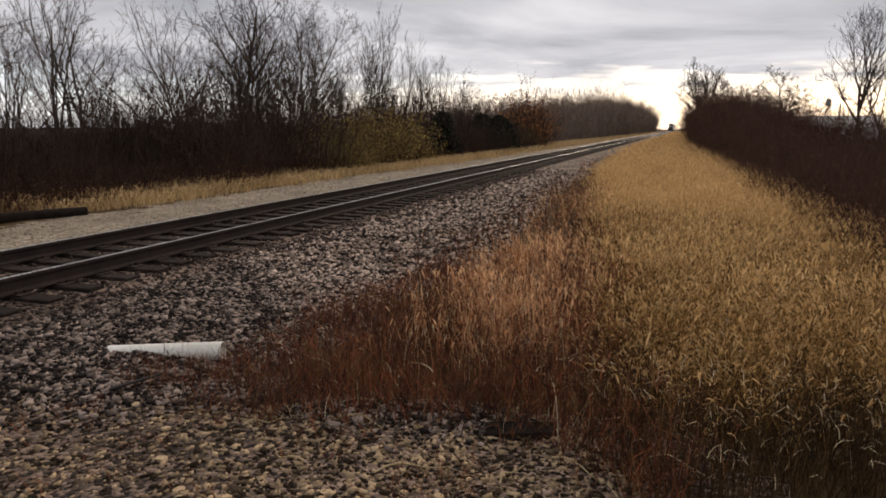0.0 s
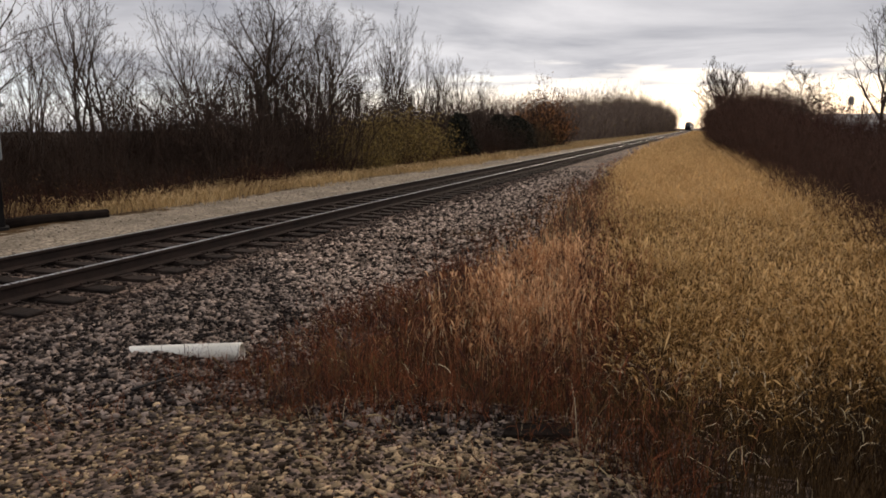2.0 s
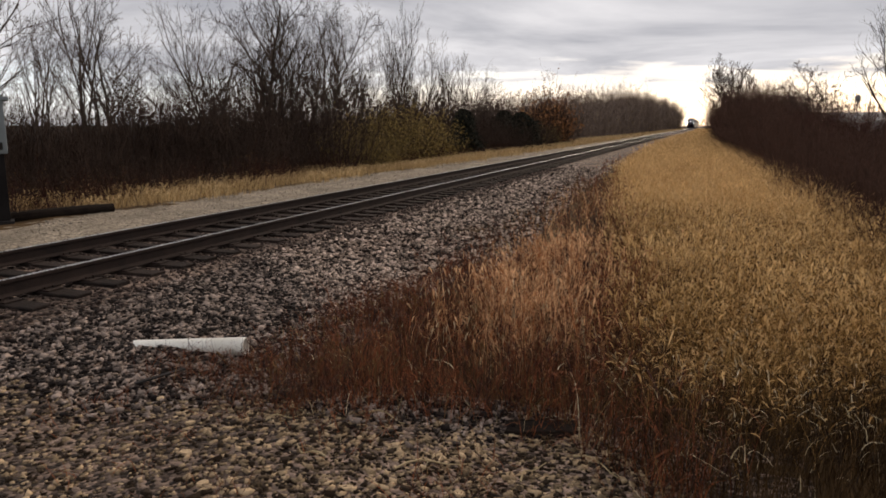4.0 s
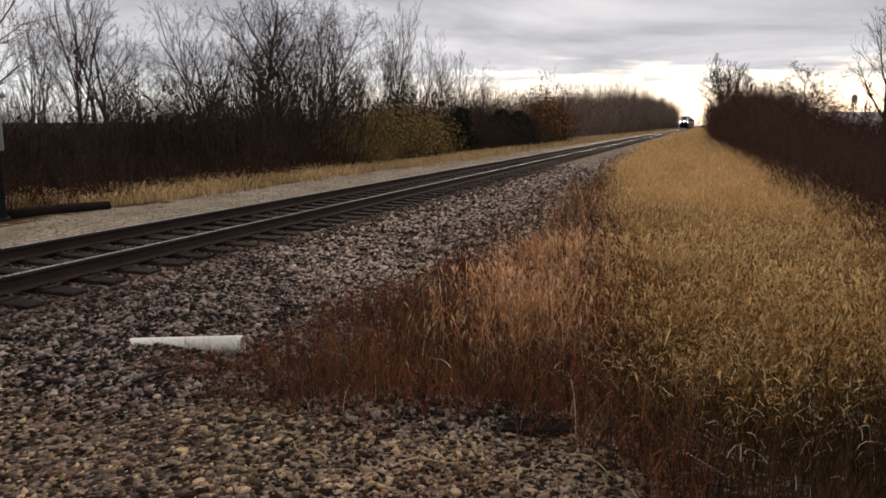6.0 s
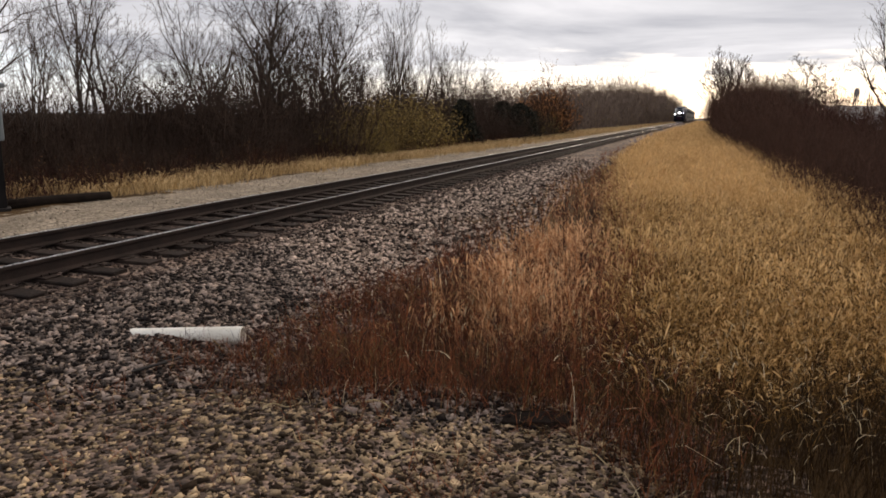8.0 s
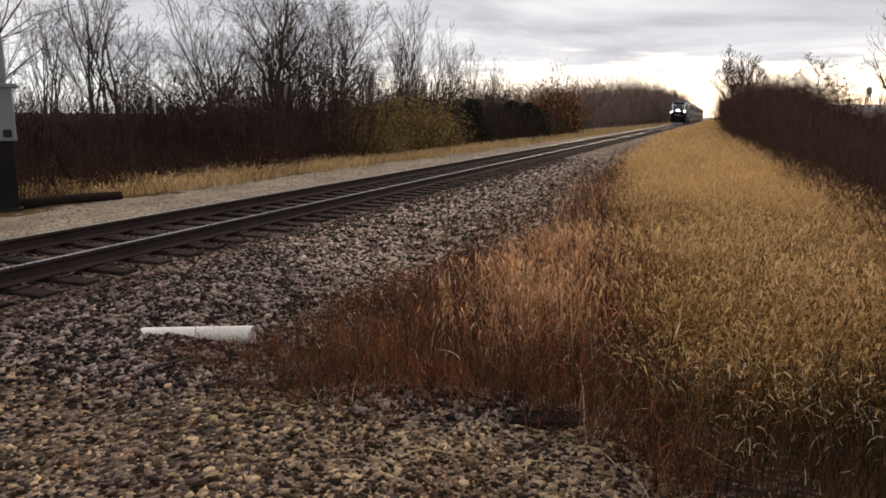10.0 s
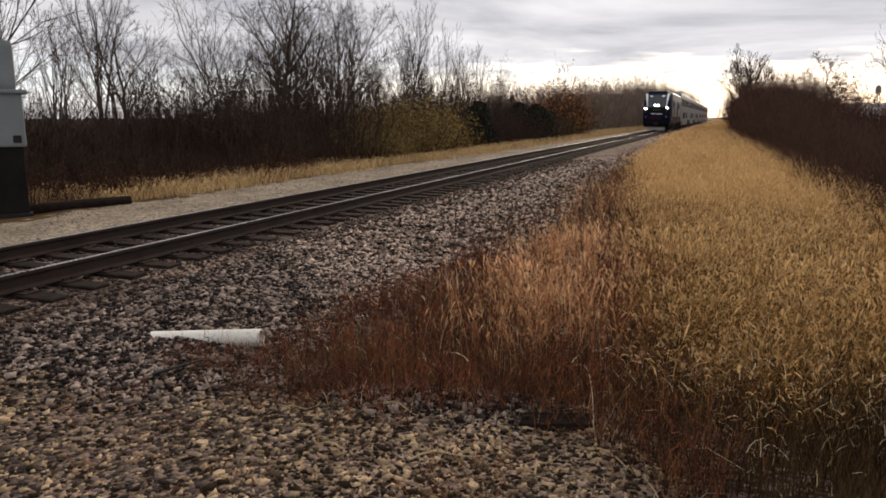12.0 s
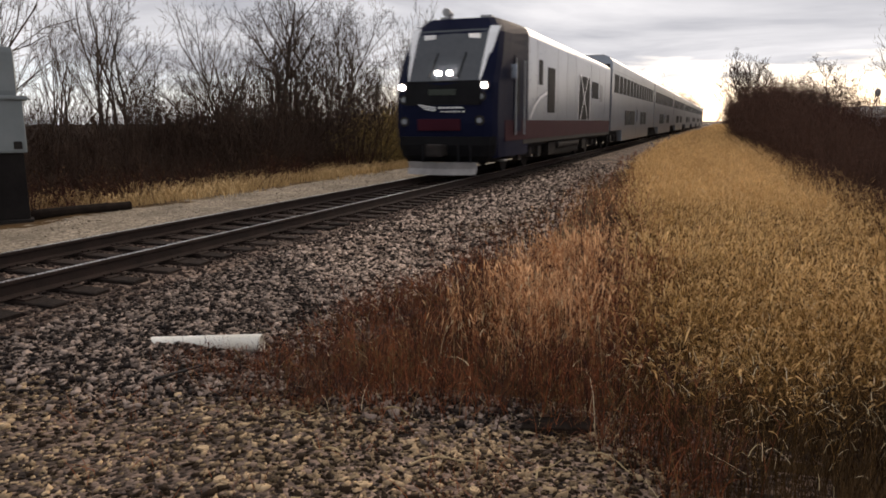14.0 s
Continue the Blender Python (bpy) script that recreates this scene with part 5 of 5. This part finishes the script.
def make_debris():
    r = random.Random(5)
    z = float(land(-0.88, 4.17))
    bm = box(-0.21, 0.21, -0.08, 0.08, -0.05, 0.045, 0.01)
    bmesh.ops.subdivide_edges(bm, edges=[e for e in bm.edges if e.calc_length() > 0.2], cuts=5)
    for v in bm.verts:
        v.co += Vector((r.uniform(-0.015, 0.015), r.uniform(-0.008, 0.008), r.uniform(-0.008, 0.008)))
    ob = part("wooden_block", bm, M_DARKWOOD)
    ob.matrix_basis = pose(-0.86, 4.10, z + 0.0, 2, -2, 15)
    tagged(ob, "rotten dark wooden block half hidden in the weeds", "wood block")
    # flat bar near the pipe
    bm = box(-0.19, 0.19, -0.018, 0.018, 0, 0.012, 0.003)
    ob = part("steel_strap", bm, M_IRON)
    ob.matrix_basis = pose(-3.6, 3.9, float(land(-3.6, 3.9)) + 0.04, 0, -4, 62)
    tagged(ob, "thin dark steel strap lying on the stones", "steel strap")
    # old pole beyond the track
    pts = [Vector((-14.0 + 0.36 * k, 9.9 + 0.63 * k + 0.05 * math.sin(2 * k), float(land(-14.0 + 0.36 * k, 9.9 + 0.63 * k)) + 0.07)) for k in range(5)]
    bm = tube_along(pts, [0.12, 0.13, 0.122, 0.126, 0.115], 12)
    ob = part("old_pole", bm, M_DARKWOOD)
    tagged(ob, "rotten dark timber pole lying beside the service track", "timber")


make_debris()


def make_weed_stalks():
    """Tall dead stalks with short side twigs and seed tufts, each a thing of its own."""
    rng = random.Random(41)
    kinds = []
    for k in range(4):
        h = 1.0
        segs, tufts = [], []
        p, d = Vector((0, 0, -0.03)), Vector((rng.uniform(-0.08, 0.08), rng.uniform(-0.08, 0.08), 1)).normalized()
        for j in range(9):
            q = p + d * (h / 9)
            segs.append((p, q, 0.0065 - 0.0005 * j, 0.006 - 0.0005 * j, 0))
            if j > 2:
                for c in range(3):
                    a = rng.uniform(0, 6.283)
                    e = p.lerp(q, rng.random()) + Vector((math.cos(a), math.sin(a), 1.1)) * rng.uniform(0.03, 0.085)
                    segs.append((p.lerp(q, 0.5), e, 0.0035, 0.002, 1))
                    tufts.append(e)
            p, d = q, (d + Vector((rng.gauss(0, 0.05), rng.gauss(0, 0.05), 0.03))).normalized()
        thing = tagged(new("weed_stalk"), "tall dark brown dead weed stalk with dry seed tufts", "weed", group="tall weed stalks at the ballast edge")
        st = new("stem", seg_mesh("stem", segs, M_REDTWIG, 0.002))
        st.parent = thing
        P = np.array([tuple(t) for t in tufts for c in range(4)])
        r = np.random.default_rng(k)
        tf = new("seed_tuft", mesh_np("seed_tuft", *leaf_quads(P + r.normal(0, 0.008, P.shape), 0.014, r), [M_TWIG]))
        tf.parent = thing
        tagged(tf, kind="stuff")
        kinds.append(thing)
    spots = [(-0.95, 6.1, 0.85), (-1.25, 6.6, 0.8), (-1.6, 7.2, 0.95), (-1.15, 7.6, 1.0), (-1.9, 7.8, 0.85), (-1.45, 8.4, 1.05), (-2.2, 8.9, 0.9), (-1.7, 9.3, 1.0), (-2.6, 7.0, 0.7), (-0.75, 5.6, 0.75), (-2.0, 6.2, 0.72), (-2.3, 10.4, 1.0), (-1.35, 5.4, 0.7), (-2.75, 9.9, 0.85)]
    for i, (x, y, sz) in enumerate(spots):
        if i < 4:
            place(kinds[i], x, y, rng.uniform(0, 360), sz, 0.0)
        else:
            copy_at(kinds[i % 4], x, y, rng.uniform(0, 360), sz, 0.0)


make_weed_stalks()


def make_loose_bits():
    r = random.Random(12)
    for x, y, turn, length in ((-1.25, 3.28, 25, 0.42), (-1.75, 3.75, -20, 0.3), (-0.75, 3.45, 70, 0.26), (-1.95, 3.2, 160, 0.24), (-0.45, 3.62, -35, 0.34), (-2.35, 3.55, 40, 0.22)):
        pts = [Vector((length * (k / 6 - 0.5), 0.16 * length * math.sin(k / 6 * 3.0), 0.02 + 0.02 * math.sin(k * 1.1))) for k in range(7)]
        bm = tube_along(pts, [0.006 - 0.0006 * k for k in range(7)], 6)
        ob = part("dry_stalk", bm, M_STRAW)
        ob.matrix_basis = pose(x, y, float(land(x, y)) + 0.012, 0, 0, turn)
        tagged(ob, "pale curved dry plant stalk lying on the gravel", "dry stalk", group="dry stalks on the gravel")
    for x, y, size, turn in ((-2.62, 2.98, 0.038, 10), (-2.3, 2.72, 0.034, 60), (-3.35, 3.6, 0.036, 120), (-1.6, 2.95, 0.034, 200), (-1.05, 3.1, 0.036, 310), (-2.9, 3.35, 0.032, 33)):
        bm = bmesh.new()
        bmesh.ops.create_icosphere(bm, subdivisions=2, radius=size)
        for v in bm.verts:
            v.co *= 1 + r.uniform(-0.16, 0.16)
            v.co.z = max(min(v.co.z, size * 0.32), -size * 0.3) * 0.8
            v.co.y *= 0.75
        ob = part("flat_stone", bm, M_PADSTONE)
        ob.matrix_basis = pose(x, y, float(land(x, y)) + size * 0.2, r.uniform(-6, 6), r.uniform(-6, 6), turn)
        tagged(ob, "larger flat tan stone lying among the gravel", "stone", group="larger stones on the gravel")


make_loose_bits()


def make_cabinet():
    c = tagged(new("signal_cabinet"), "grey galvanised signal cabinet on a dark steel pedestal", "signal cabinet")
    part("case", box(-0.57, 0.57, -0.38, 0.38, 1.45, 2.52, 0.045), M_GALV, c)
    part("hood", box(-0.50, 0.50, -0.34, 0.34, 2.56, 3.54, 0.12), M_GALV, c, "rounded upper hood")
    part("drip_lip", box(-0.67, 0.67, -0.45, 0.45, 2.50, 2.58, 0.025), M_GALV, c)
    part("door_slot", box(-0.04, 0.05, -0.352, -0.335, 2.7, 3.28, 0.005), M_BLACK, c)
    part("latch", box(0.34, 0.49, -0.42, -0.37, 1.53, 1.68, 0.02), M_IRON, c)
    part("pedestal", box(-0.5, 0.5, -0.32, 0.32, 0.10, 1.45, 0.02), M_UNDER, c, "dark steel pedestal")
    part("footing", box(-0.56, 0.56, -0.40, 0.40, -0.1, 0.10, 0.02), M_IRON, c, "dark footing")
    c.matrix_basis = pose(-13.75, 10.22, float(land(-13.75, 10.22)), 0, 0, 52)


make_cabinet()


def make_distance():
    tower = tagged(new("water_tower"), "small dark water tower on legs far beyond the trees", "water tower")
    rings = [[(r * math.cos(a / 16 * 6.2832), r * math.sin(a / 16 * 6.2832), z) for a in range(16)] for r, z in ((0.8, 27), (2.7, 28.4), (3.1, 31), (3.0, 33.4), (1.8, 35), (0.3, 35.8))]
    part("tank", loft(rings), M_ROOFGREY, tower)
    part("riser", rod((0, 0, 0), (0, 0, 27), 0.7, sides=10), M_IRON, tower)
    for k in range(4):
        a = math.pi / 4 + k * math.pi / 2
        part("leg", rod((3.6 * math.cos(a), 3.6 * math.sin(a), -0.5), (2.6 * math.cos(a), 2.6 * math.sin(a), 29), 0.25, sides=8), M_IRON, tower)
    tower.matrix_basis = pose(153, 900, -0.5)
    house = tagged(new("house"), "pale single-storey house seen far off between trees", "house")
    part("wall", box(-7, 7, -4, 4, -0.3, 3.0, 0.03), M_PAINT, house)
    roof = loft([[(-7.4, -4.5, 2.95), (-7.4, 4.5, 2.95), (-7.4, 0, 4.7)], [(7.4, -4.5, 2.95), (7.4, 4.5, 2.95), (7.4, 0, 4.7)]])
    part("roof", roof, M_ROOFGREY, house, "pale grey roof")
    for k in range(3):
        w = part("window", box(-5.2 + 4 * k, -3.8 + 4 * k, -4.06, -3.98, 1.0, 2.2, 0.01), M_GLASS, house)
        part("window_frame", box(-5.3 + 4 * k, -3.7 + 4 * k, -4.03, -3.97, 0.9, 2.3, 0.01), M_PAINT, w)
    house.matrix_basis = pose(30, 165, -0.5, 0, 0, -8)


make_distance()


def motions():
    speed, front14 = 33.7, 18.6
    for k, ob in enumerate([LOCO] + COACHES):
        back = 0 if k == 0 else 21.25 + 25.95 * (k - 1)
        walk(ob, [(t, pose(TRACK_X, front14 + back + speed * (14 - t), 0.0)) for t in range(15)])


motions()
